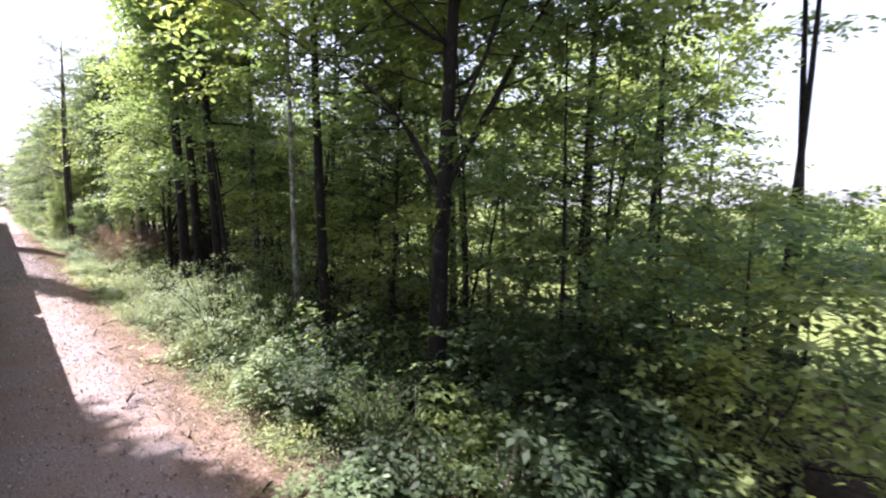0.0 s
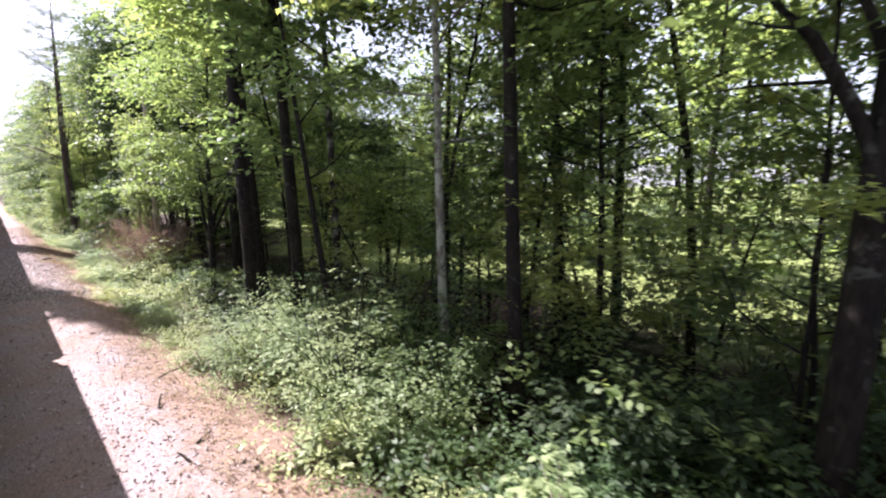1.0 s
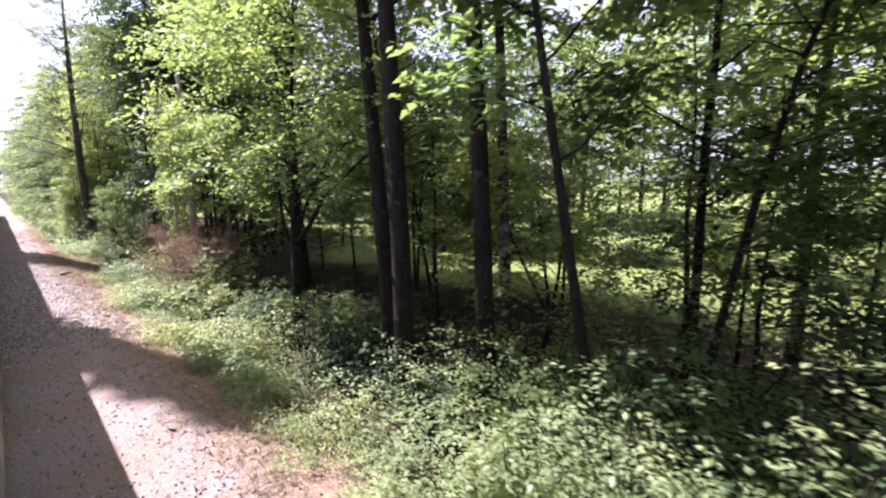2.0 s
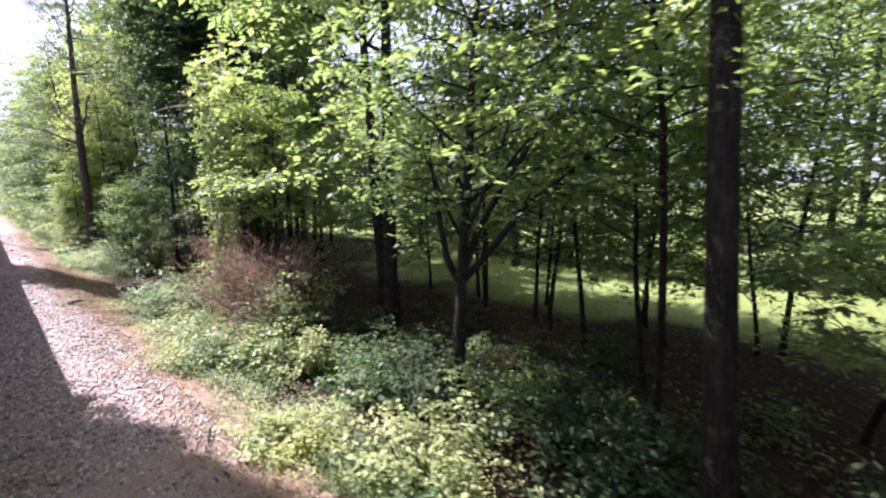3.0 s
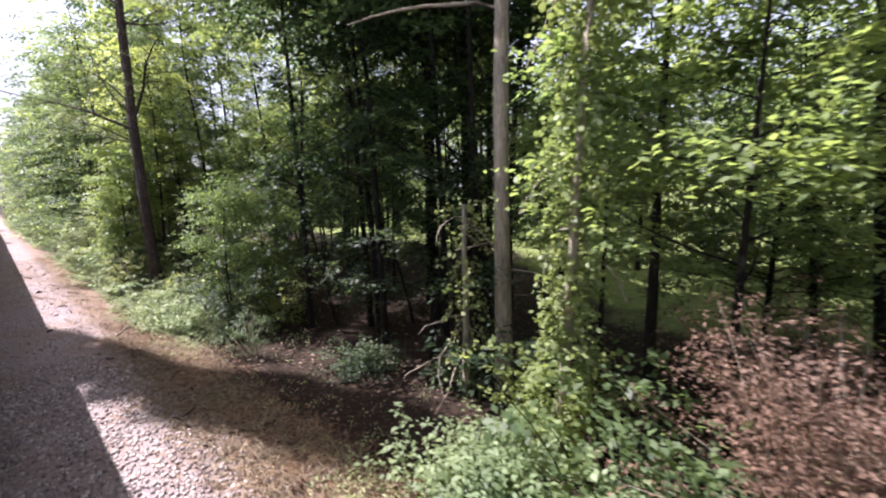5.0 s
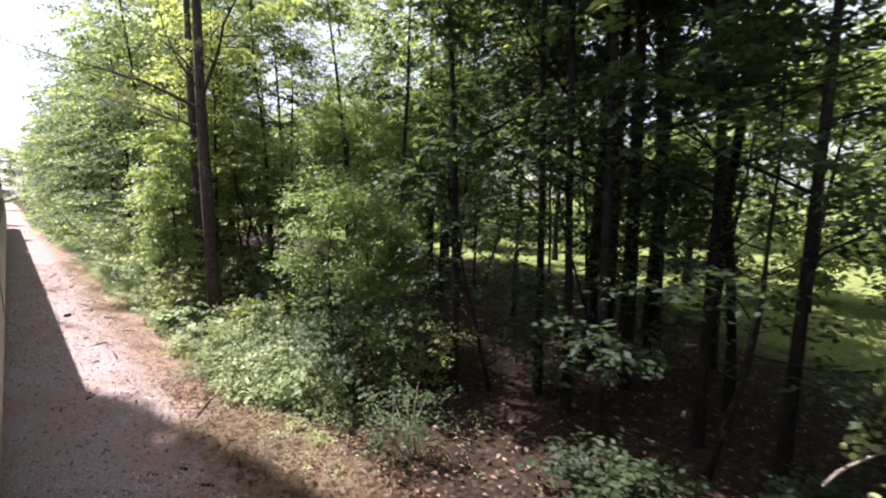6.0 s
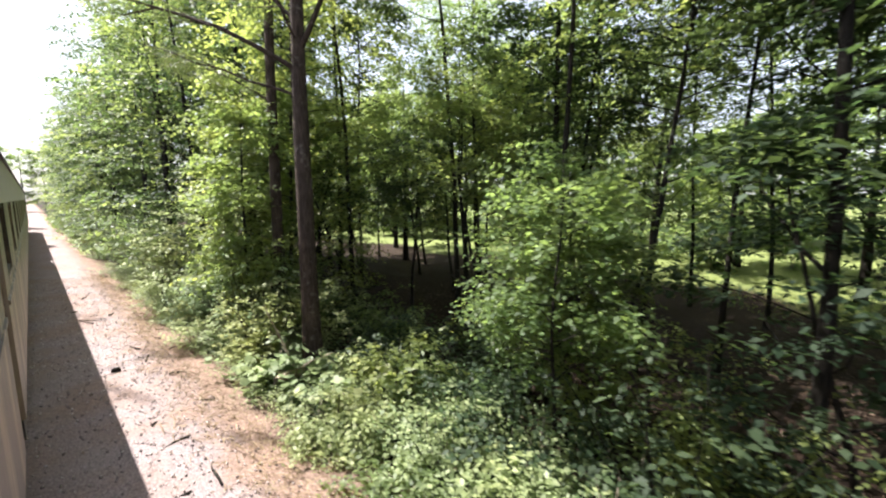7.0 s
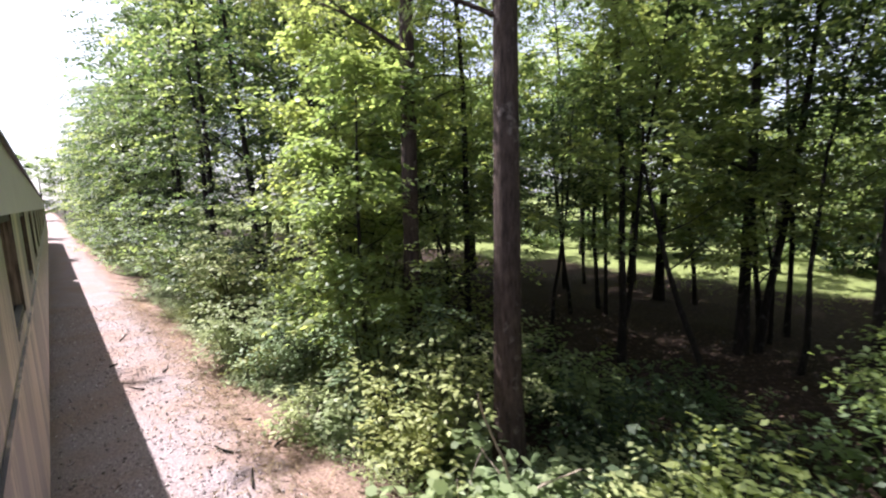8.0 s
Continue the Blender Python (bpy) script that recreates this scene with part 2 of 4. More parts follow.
def sprays(centres, ways, rng, length=0.6, leaves=12, size=0.11, slim=0.55, droop=0.25, flat=0.35, spread=60, broad=False):
    """Leafy twigs: each centre gets a twig along its way, with leaves to both sides; broad: rounded leaves of six corners. Returns vertices and corners."""
    c = np.asarray(centres, dtype=np.float64)
    w = np.asarray(ways, dtype=np.float64)
    n = len(c)
    w = w / (np.linalg.norm(w, axis=1)[:, None] + 1e-9)
    ln = length * rng.uniform(0.7, 1.3, (n, 1))
    k = np.arange(leaves)
    s = (k + 0.6) / leaves
    p = c[:, None, :] + w[:, None, :] * (ln * s[None, :])[:, :, None]
    p[:, :, 2] -= droop * ln * s[None, :] ** 2
    p += rng.normal(0, 0.035, p.shape)
    side = np.where(k % 2 == 0, 1.0, -1.0)[None, :] * np.radians(spread) + rng.normal(0, 0.35, (n, leaves))
    cs, sn = np.cos(side), np.sin(side)
    d = np.stack([w[:, None, 0] * cs - w[:, None, 1] * sn, w[:, None, 0] * sn + w[:, None, 1] * cs, 0.5 * w[:, None, 2] + rng.normal(-0.25, flat, (n, leaves))], -1)
    d /= np.linalg.norm(d, axis=2)[:, :, None]
    up = np.stack([rng.normal(0, flat, (n, leaves)), rng.normal(0, flat, (n, leaves)), np.ones((n, leaves))], -1)
    across = np.cross(d, up)
    across /= np.linalg.norm(across, axis=2)[:, :, None]
    nor = np.cross(across, d)
    sz = size * rng.uniform(0.65, 1.3, (n, leaves, 1))
    half = across * sz * slim * 0.5
    mid = p + d * sz * 0.45 + nor * sz * 0.08
    if broad:
        a, b = p + d * sz * 0.22 + nor * sz * 0.05, p + d * sz * 0.68 + nor * sz * 0.07
        v = np.stack([p, a + half * 0.82, b + half * 0.9, p + d * sz, b - half * 0.9, a - half * 0.82], 2).reshape(-1, 3)
        return v, np.arange(len(v)).reshape(-1, 6)
    v = np.stack([p, mid + half, p + d * sz, mid - half], 2).reshape(-1, 3)
    q = np.arange(len(v)).reshape(-1, 4)
    return v, q


def bent(a, way, length, steps, rng, rise=0.0, wander=0.12):
    """A branch's path from a along way, rising or sinking."""
    path, d = [Vector(a)], Vector(way).normalized()
    for i in range(steps):
        d = (d + Vector((rng.normal(0, wander), rng.normal(0, wander), rng.normal(0, wander) + rise / steps))).normalized()
        path.append(path[-1] + d * (length / steps))
    return path


def trunk_path(height, lean, rng, steps=10, wander=0.012):
    path, d = [Vector((0, 0, -0.25))], Vector((lean[0], lean[1], 1)).normalized()
    for i in range(steps):
        d = (d + Vector((rng.normal(0, wander), rng.normal(0, wander), 0))).normalized()
        path.append(path[-1] + d * (height / steps))
    return path


def along(path, f):
    g = min(max(f, 0), 0.999) * (len(path) - 1)
    i = int(g)
    return path[i].lerp(path[i + 1], g - i)


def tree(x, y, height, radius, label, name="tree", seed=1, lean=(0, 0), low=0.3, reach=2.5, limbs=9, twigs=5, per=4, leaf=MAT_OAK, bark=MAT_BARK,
         size=0.12, length=0.6, leaves=12, slim=0.55, rise=0.5, upper=1.0, droop=0.25, flat=0.35, sides=9, group="trees of the wood", top=0.45,
         clear=3.6, big=(), fine=True, roof=0, over=0.0, bend=0.012, tiers=0, per_tier=14, disc=0.8):
    """A tree: tapered trunk, main limbs, twigs and a crown of leafy sprays. low: where the crown starts, as a part of the height; reach: the limbs'
    length; roof: extra leafy sprays that close the high crown, over: how far they hang past clear; clear: limbs stop short of this distance from the track; big: heavy limbs (height, azimuth, climb, length, radius);
    tiers: flat leafy boughs in layers, disc: their radius, per_tier: sprays on each."""
    rng = np.random.default_rng(seed)
    z = ground_z(x, y)
    ob = thing(name, x, y, z, label, "tree", group)
    path = trunk_path(height, lean, rng, 10, bend if height < 20 else 0.002)
    n = len(path) - 1
    radii = [radius * (1 - (1 - top * 0.35) * (i / n) ** 1.1) for i in range(n + 1)]
    radii[0] *= 1.35
    w = Wood()
    w.tube(path, radii, sides, 0.06, rng)
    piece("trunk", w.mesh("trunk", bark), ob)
    centres, ways = [], []
    small = Wood()
    plan = [(h / height, math.radians(a), climb, ln, r, 0.05) for h, a, climb, ln, r in big]
    for i in range(limbs):
        f = low + (1 - low) * ((i + 0.5) / limbs) ** 0.9
        shape = 1.0 - upper * 0.55 * max(0, (f - low) / (1 - low)) ** 1.3
        plan.append((f, i * 2.39996 + rng.uniform(-0.5, 0.5), rng.uniform(0.1, 0.6), reach * shape * rng.uniform(0.75, 1.2), radius * (1 - 0.75 * f) * 0.42, rise))
    for f, az, climb, ln, r0, up in plan:
        base = along(path, f)
        if x > 0 and math.cos(az) < 0:
            ln = min(ln, max(0.5, (x + base.x - clear) / -math.cos(az)))
        lp = bent(base, (math.cos(az), math.sin(az), climb), ln, 5, rng, up, 0.12)
        tube_r = [max(r0 * (1 - 0.85 * k / 5), 0.006) for k in range(6)]
        if fine or r0 > 0.05:
            lw = Wood()
            lw.tube(lp, tube_r, 5 if r0 < 0.05 else 8)
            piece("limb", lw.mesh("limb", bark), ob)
        else:
            small.tube(lp, tube_r, 4)
        for t in range(twigs):
            g = 0.25 + 0.75 * (t + rng.uniform(0, 1)) / twigs
            a = along(lp, g)
            sa = az + rng.choice([-1, 1]) * rng.uniform(0.4, 1.2)
            sl = ln * rng.uniform(0.22, 0.45) * (1.2 - 0.5 * g)
            sp = bent(a, (math.cos(sa), math.sin(sa), rng.uniform(-0.15, 0.4)), sl, 2, rng, 0.1)
            if fine:
                small.tube(sp, [max(r0 * 0.36 * (1 - 0.4 * k), 0.004) for k in range(3)], 3)
            for _ in range(per):
                h = rng.uniform(0.15, 1.0)
                centres.append(tuple(along(sp, h) + Vector(rng.normal(0, 0.1, 3))))
                b = sa + rng.uniform(-1.1, 1.1)
                ways.append((math.cos(b), math.sin(b), rng.uniform(-0.25, 0.3)))
    for _ in range(roof):
        f = rng.uniform(max(low, 8.5 / height), 1.0)
        a, r = rng.uniform(0, 6.28), reach * 0.95 * math.sqrt(rng.uniform(0, 1)) * (1.15 - 0.6 * f)
        p = along(path, f) + Vector((math.cos(a) * r, math.sin(a) * r, rng.normal(0, 0.3)))
        if p.x + x < clear - over and x > 0:
            continue
        centres.append(tuple(p))
        ways.append((math.cos(a), math.sin(a), rng.uniform(-0.3, 0.2)))
    for j in range(tiers):
        f = low + (1 - low) * ((j + rng.uniform(0, 1)) / tiers) ** 0.9
        a = j * 2.39996 + rng.uniform(-0.4, 0.4)
        r = reach * (1.0 - 0.6 * upper * max(0, (f - low) / (1 - low)) ** 1.6) * math.sqrt(rng.uniform(0.12, 1.0))
        base = along(path, f)
        if x > 0 and math.cos(a) < 0:
            r = min(r, max(0.3, (x + base.x - clear + over * min(1, base.z / 9)) / -math.cos(a)))
        mid = base + Vector((math.cos(a) * r, math.sin(a) * r, 0.18 * r))
        small.tube([base, base.lerp(mid, 0.5) + Vector((0, 0, 0.06 * r)), mid], [0.022, 0.014, 0.006], 3)
        wide = disc * rng.uniform(0.65, 1.35)
        for _ in range(per_tier):
            b, q = rng.uniform(0, 6.28), wide * math.sqrt(rng.uniform(0, 1))
            centres.append((mid.x + math.cos(b) * q, mid.y + math.sin(b) * q, mid.z - 0.22 * q * q / wide + rng.normal(0, 0.07)))
            ways.append((math.cos(a) * 0.5 + math.cos(b), math.sin(a) * 0.5 + math.sin(b), rng.uniform(-0.3, 0.15)))
    if small.co:
        piece("twig", small.mesh("twig", bark), ob, kind="stuff")
    if centres:
        # the high crown carries larger, coarser sprays than the boughs near the ground
        c, wy = np.array(centres), np.array(ways)
        high = c[:, 2] > 8.0 if leaf is not MAT_PINE else c[:, 2] > 1e6
        v, q = sprays(c[~high], wy[~high], rng, length, leaves, size, slim, droop, flat)
        if high.any():
            v2, q2 = sprays(c[high], wy[high], rng, length * 1.2, leaves, size * 1.15, slim, droop, flat)
            v, q = np.concatenate([v, v2]), np.concatenate([q, q2 + len(v)])
        piece("crown", quads("crown", v, q, leaf), ob, kind="stuff")
    return ob


def shrub(x, y, height, spread, label, name="shrub", seed=1, stems=7, per=10, leaf=MAT_HERB, bark=MAT_TWIG, size=0.09, length=0.4, leaves=10, slim=0.55, group="", category="shrub", flat=0.4, broad=False):
    """A bush: stems that fan out from the ground, leafy twigs along them."""
    rng = np.random.default_rng(seed)
    ob = thing(name, x, y, ground_z(x, y) - 0.04, label, category, group)
    centres, ways = [], []
    w = Wood()
    for i in range(stems):
        az = i * 2.39996 + rng.uniform(-0.4, 0.4)
        out = spread * math.sqrt((i + 0.5) / stems)
        path = bent((rng.normal(0, 0.06), rng.normal(0, 0.06), 0), (math.cos(az) * out, math.sin(az) * out, height), math.hypot(out, height) * rng.uniform(0.75, 1.1), 5, rng, -0.3)
        w.tube(path, [0.016 * (1 - 0.13 * k) for k in range(6)], 3)
        for _ in range(per):
            f = rng.uniform(0.15, 1.0)
            centres.append(tuple(along(path, f) + Vector(rng.normal(0, 0.08 + 0.06 * spread, 3))))
            b = az + rng.uniform(-1.6, 1.6)
            ways.append((math.cos(b), math.sin(b), rng.uniform(-0.1, 0.5)))
    piece("stem", w.mesh("stem", bark), ob, kind="stuff")
    v, q = sprays(centres, ways, rng, length, leaves, size, slim, 0.2, flat, broad=broad)
    v[:, 2] = np.maximum(v[:, 2], 0.02)
    piece("foliage", quads("foliage", v, q, leaf), ob, kind="stuff")
    return ob


# ---- train ----
def box(bm, x0, x1, y0, y1, z0, z1):
    m = Matrix.LocRotScale(((x0 + x1) / 2, (y0 + y1) / 2, (z0 + z1) / 2), None, (x1 - x0, y1 - y0, z1 - z0))
    return bmesh.ops.create_cube(bm, size=1, matrix=m)["verts"]


def part(name, bm, mat, parent, label=""):
    me = bpy.data.meshes.new(name)
    bm.to_mesh(me)
    bm.free()
    me.materials.append(mat)
    return piece(name, me, parent, label)


def coach_paint():
    """Dull tan paint, worn gloss; vertical streaks paint in reflections of woods and gravel."""
    m, nt, bsdf = material("coach_paint")
    geo = nt.nodes.new("ShaderNodeNewGeometry")
    mp = node(nt, "ShaderNodeMapping", Scale=(1, 1, 0.055))
    nt.links.new(geo.outputs["Position"], mp.inputs["Vector"])
    reflection_streaks = node(nt, "ShaderNodeTexNoise", Scale=3.4, Detail=8.0, Roughness=0.75)
    nt.links.new(mp.outputs["Vector"], reflection_streaks.inputs["Vector"])
    col = ramp(nt, reflection_streaks.outputs["Fac"], [(0.44, (0.016, 0.011, 0.009)), (0.5, (0.07, 0.048, 0.033)), (0.56, (0.26, 0.19, 0.135)), (0.66, (0.44, 0.36, 0.28))])
    nt.links.new(col, bsdf.inputs["Base Color"])
    bsdf.inputs["Roughness"].default_value = 0.32
    bsdf.inputs["Specular IOR Level"].default_value = 0.35
    bumped(nt, bsdf, reflection_streaks.outputs["Fac"], 0.3, 0.02)
    return m


MAT_PAINT = coach_paint()
MAT_LETTERBOARD = plain_material("letterboard_paint", (0.56, 0.54, 0.55), 0.45, 0.0, 3.0, 0.06)
MAT_ROOF = plain_material("roof_paint", (0.3, 0.3, 0.3), 0.6, 0.0, 3.0, 0.15)
MAT_DARK_STEEL = plain_material("dark_steel", (0.05, 0.048, 0.046), 0.6, 0.5, 9.0, 0.3)
MAT_RAIL = plain_material("rail_steel", (0.3, 0.24, 0.2), 0.4, 0.9, 20.0, 0.3)
MAT_TIE = plain_material("tie_wood", (0.11, 0.085, 0.07), 0.9, 0.0, 12.0, 0.4)


def glass_material():
    m, nt, bsdf = material("window_glass")
    bsdf.inputs["Base Color"].default_value = (0.02, 0.022, 0.022, 1)
    bsdf.inputs["Roughness"].default_value = 0.03
    bsdf.inputs["Specular IOR Level"].default_value = 0.8
    return m


MAT_GLASS = glass_material()
SIDE_X, HALF = -0.22, 1.5
COACH, PITCH = 25.5, 26.2


def coach(y0):
    ob = thing("passenger_coach", SIDE_X - HALF, y0, 0, "tan passenger coach with dark windows and grey roof on the track", "railway coach", "coaches of the train")
    xs = HALF
    sill, head, count, wide = 2.38, 3.16, 10, 1.15
    pitch_w = COACH / count
    bm = bmesh.new()
    box(bm, -xs, xs, 0, COACH, 1.15, sill)
    edges = [0.0] + [v for i in range(count) for v in ((i + 0.5) * pitch_w - wide / 2, (i + 0.5) * pitch_w + wide / 2)] + [COACH]
    part("body", bm, MAT_PAINT, ob, "tan painted steel side")
    for ya, yb in zip(edges[::2], edges[1::2]):
        bm = bmesh.new()
        box(bm, -xs, xs, ya, yb, sill, head)
        part("window_post", bm, MAT_PAINT, ob)
    bm = bmesh.new()
    box(bm, -xs - 0.004, xs + 0.004, -0.003, COACH + 0.003, head, 3.74)
    part("letterboard", bm, MAT_LETTERBOARD, ob, "grey band above the windows")
    bm = bmesh.new()
    n = 10
    ring = [bm.verts.new((math.cos(math.pi * k / n) * (xs + 0.02), -0.05, 3.74 + 0.45 * math.sin(math.pi * k / n) ** 0.8)) for k in range(n + 1)]
    ring2 = [bm.verts.new((v.co.x, COACH + 0.05, v.co.z)) for v in ring]
    for a, b, c, d in zip(ring, ring[1:], ring2[1:], ring2):
        bm.faces.new((a, b, c, d))
    bm.faces.new(ring)
    bm.faces.new(list(reversed(ring2)))
    bm.faces.new((ring[0], ring2[0], ring2[-1], ring[-1]))
    bmesh.ops.recalc_face_normals(bm, faces=bm.faces)
    part("roof", bm, MAT_ROOF, ob, "grey arched roof")
    for s in (1, -1):
        bm = bmesh.new()
        box(bm, s * (xs + 0.022) - 0.016, s * (xs + 0.022) + 0.016, -0.02, COACH + 0.02, 3.735, 3.775)
        part("gutter", bm, MAT_DARK_STEEL, ob, "thin dark rain gutter")
        bm = bmesh.new()
        box(bm, s * (xs + 0.006) - 0.008, s * (xs + 0.006) + 0.008, 0.01, COACH - 0.01, 2.25, 2.29)
        part("belt_rail", bm, MAT_PAINT, ob)
        for i in range(count):
            ya = (i + 0.5) * pitch_w - wide / 2
            bm = bmesh.new()
            box(bm, s * (xs - 0.06) - 0.006, s * (xs - 0.06) + 0.006, ya, ya + wide, sill, head)
            pane = part("window", bm, MAT_GLASS, ob, "dark window pane")
            for za, zb in ((sill, sill + 0.05), (head - 0.05, head)):
                bm = bmesh.new()
                box(bm, s * (xs - 0.03) - 0.02, s * (xs - 0.03) + 0.02, ya + 0.003, ya + wide - 0.003, za, zb)
                part("window_frame", bm, MAT_DARK_STEEL, pane)
    bm = bmesh.new()
    box(bm, -xs + 0.02, xs - 0.02, 0.02, COACH - 0.02, 0.95, 1.15)
    part("underframe", bm, MAT_DARK_STEEL, ob, "dark steel underframe")
    for yb in (2.6, COACH - 5.2):
        for k in (0, 2.4):
            for s in (-0.75, 0.75):
                bm = bmesh.new()
                bmesh.ops.create_cone(bm, cap_ends=True, segments=20, radius1=0.44, radius2=0.44, depth=0.13,
                                      matrix=Matrix.Translation((s, yb + k, 0.62)) @ Matrix.Rotation(math.pi / 2, 4, "Y"))
                part("wheel", bm, MAT_DARK_STEEL, ob)
        for s in (-0.95, 0.95):
            bm = bmesh.new()
            box(bm, s - 0.06, s + 0.06, yb - 0.5, yb + 2.9, 0.55, 0.95)
            part("bogie_frame", bm, MAT_DARK_STEEL, ob)
    bm = bmesh.new()
    box(bm, -0.55, 0.55, -0.34, -0.004, 1.2, 3.3)
    part("gangway", bm, MAT_DARK_STEEL, ob, "black folded gangway")
    return ob


first = coach(-8.0 + 0.7 - PITCH)
for i in range(1, 5):
    copy_thing(first, pose(SIDE_X - HALF, -8.0 + 0.7 - PITCH + i * PITCH, 0))

track = thing("railway_track", SIDE_X - HALF, 0, 0, "rusty steel rails on dark wooden ties", "railway track", kind="structure")
for s in (-0.75, 0.75):
    bm = bmesh.new()
    box(bm, s - 0.07, s + 0.07, -60, 200, 0.03, 0.05)
    box(bm, s - 0.012, s + 0.012, -60, 200, 0.05, 0.15)
    box(bm, s - 0.036, s + 0.036, -60, 200, 0.15, 0.18)
    part("rail", bm, MAT_RAIL, track)
tie_bm = bmesh.new()
box(tie_bm, -1.25, 1.25, -0.11, 0.11, -0.1, 0.03)
tie_me = bpy.data.meshes.new("tie")
tie_bm.to_mesh(tie_me)
tie_me.materials.append(MAT_TIE)
for i in range(220):
    t = new("tie", tie_me)
    t.parent, t.location = track, (0, -25 + i * 0.52, 0)

# ---- trees of the wood's edge ----
TALL = dict(limbs=13, twigs=6, per=5, size=0.185, length=0.8, leaves=12, low=0.38, reach=3.4, roof=150)
tree(5.44, 9.0, 17, 0.14, "tall dark-barked tree with a straight trunk", seed=11, lean=(0, 0.04), bend=0.006, leaf=MAT_MAPLE, tiers=36, per_tier=15, disc=1.2, **{**TALL, "size": 0.18, "reach": 4.4, "roof": 300, "over": 2.0})
tree(5.55, 10.68, 14, 0.1, "slim pale-barked tree with bright leaves", seed=12, lean=(0, 0.03), bend=0.008, bark=MAT_BARK_PALE, leaf=MAT_MAPLE, **{**TALL, "size": 0.15, "low": 0.33, "roof": 50})
tree(5.55, 5.30, 15, 0.19, "stout tree that forks into several limbs", seed=13, rise=0.8, big=((4.4, 125, 2.2, 5.0, 0.085), (4.6, -40, 2.5, 5.0, 0.085), (5.2, 60, 2.0, 4.0, 0.06), (5.5, -80, 2.0, 4.0, 0.05)),
     lean=(0, 0.02), leaf=MAT_OAK, tiers=36, per_tier=15, disc=1.2, **{**TALL, "size": 0.18, "low": 0.4, "reach": 4.4, "roof": 300, "over": 2.0})
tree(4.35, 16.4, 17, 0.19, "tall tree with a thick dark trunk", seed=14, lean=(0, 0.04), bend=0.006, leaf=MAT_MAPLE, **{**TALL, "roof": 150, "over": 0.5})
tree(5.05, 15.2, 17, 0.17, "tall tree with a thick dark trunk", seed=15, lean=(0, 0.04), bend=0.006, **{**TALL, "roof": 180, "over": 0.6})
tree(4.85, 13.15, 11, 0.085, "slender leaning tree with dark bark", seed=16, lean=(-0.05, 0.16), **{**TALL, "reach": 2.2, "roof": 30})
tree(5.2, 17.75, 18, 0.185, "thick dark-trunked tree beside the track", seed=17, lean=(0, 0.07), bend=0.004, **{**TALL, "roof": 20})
tree(6.69, 15.9, 17, 0.13, "tall tree with pale lichen patches on its trunk", seed=18, lean=(0, 0.05), bend=0.008, bark=MAT_BARK_LICHEN, **{**TALL, "roof": 20})
tree(5.1, 21.5, 9.5, 0.115, "low spreading tree with a forked trunk", seed=19, bend=0.03, rise=0.5, leaf=MAT_OAK,
     big=((2.6, 105, 2.0, 2.8, 0.07), (2.7, -75, 0.8, 4.2, 0.07), (2.8, -15, 2.2, 3.8, 0.07), (3.4, 150, 1.6, 1.8, 0.04), (3.5, -115, 1.0, 2.8, 0.045), (3.8, 60, 1.6, 2.8, 0.05), (4.0, -40, 1.0, 3.4, 0.045)),
     **{**TALL, "low": 0.4, "reach": 3.3, "size": 0.13, "leaves": 12, "roof": 0, "limbs": 10}, tiers=46, per_tier=15, disc=0.95, clear=3.5)
tree(8.75, 27.7, 17, 0.19, "tall straight tree, one of a close group", seed=20, lean=(0, 0.08), bend=0.006, **{**TALL, "reach": 5.0, "roof": 280, "clear": 3.3})
tree(8.2, 27.1, 17, 0.2, "tall straight tree, one of a close group", seed=21, lean=(0, 0.05), bend=0.006, **{**TALL, "reach": 5.0, "roof": 280, "clear": 3.3})
for i, (x, y) in enumerate(((8.5, 44.4), (9.6, 48.6), (7.8, 52.0), (12.5, 46.4), (9.2, 35.5), (8.0, 13.0), (9.0, 7.2))):
    tree(x, y, 16, 0.09, "slim tall tree inside the wood", seed=50 + i, leaf=(MAT_OAK, MAT_DARK)[i % 2], lean=(0.05 * math.sin(3 * i), 0.07 * math.cos(5 * i)), bend=0.035, **{**TALL, "low": 0.5 if 43 < y < 53 else 0.2, "limbs": 9 if 43 < y < 53 else 13, "roof": 0 if 43 < y < 53 else 40})
tree(3.95, 51.0, 6.5, 0.06, "leafy young tree beside the pines", seed=28, low=0.12, reach=1.6, leaf=MAT_MAPLE, limbs=14, twigs=6, per=9, size=0.14, clear=3.4)
tree(5.0, 53.5, 8, 0.08, "leafy young tree beside the pines", seed=29, low=0.1, reach=1.9, leaf=MAT_MAPLE, limbs=14, twigs=6, per=9, size=0.14, clear=2.6)
tree(7.75, 26.3, 17, 0.22, "tall tree, one of a close group", seed=22, lean=(0.02, 0.02), bend=0.008, **{**TALL, "reach": 5.0, "roof": 280, "clear": 3.3})
tree(11.3, 19.7, 6, 0.07, "small crooked tree by the lawn", seed=23, lean=(0.1, 0.15), low=0.35, reach=1.8, size=0.14)
tree(5.9, 29.5, 7, 0.07, "small bright yellow-green leafy tree", seed=24, low=0.4, reach=2.3, leaf=MAT_MAPLE, limbs=18, twigs=6, per=9, size=0.12)
tree(7.9, 31.9, 6, 0.06, "bright-leaved small tree near the lawn", seed=34, low=0.42, reach=2.0, leaf=MAT_MAPLE, limbs=14, twigs=6, per=7, size=0.13)
tree(6.9, 30.7, 10, 0.1, "bright-leaved tree behind the vines", seed=27, low=0.4, reach=2.2, leaf=MAT_MAPLE, limbs=12, twigs=6, per=7, size=0.14)
PINE = dict(leaf=MAT_PINE, bark=MAT_BARK_PINE, size=0.24, slim=0.08, leaves=22, length=0.45, limbs=14, twigs=6, per=4, clear=1.4)
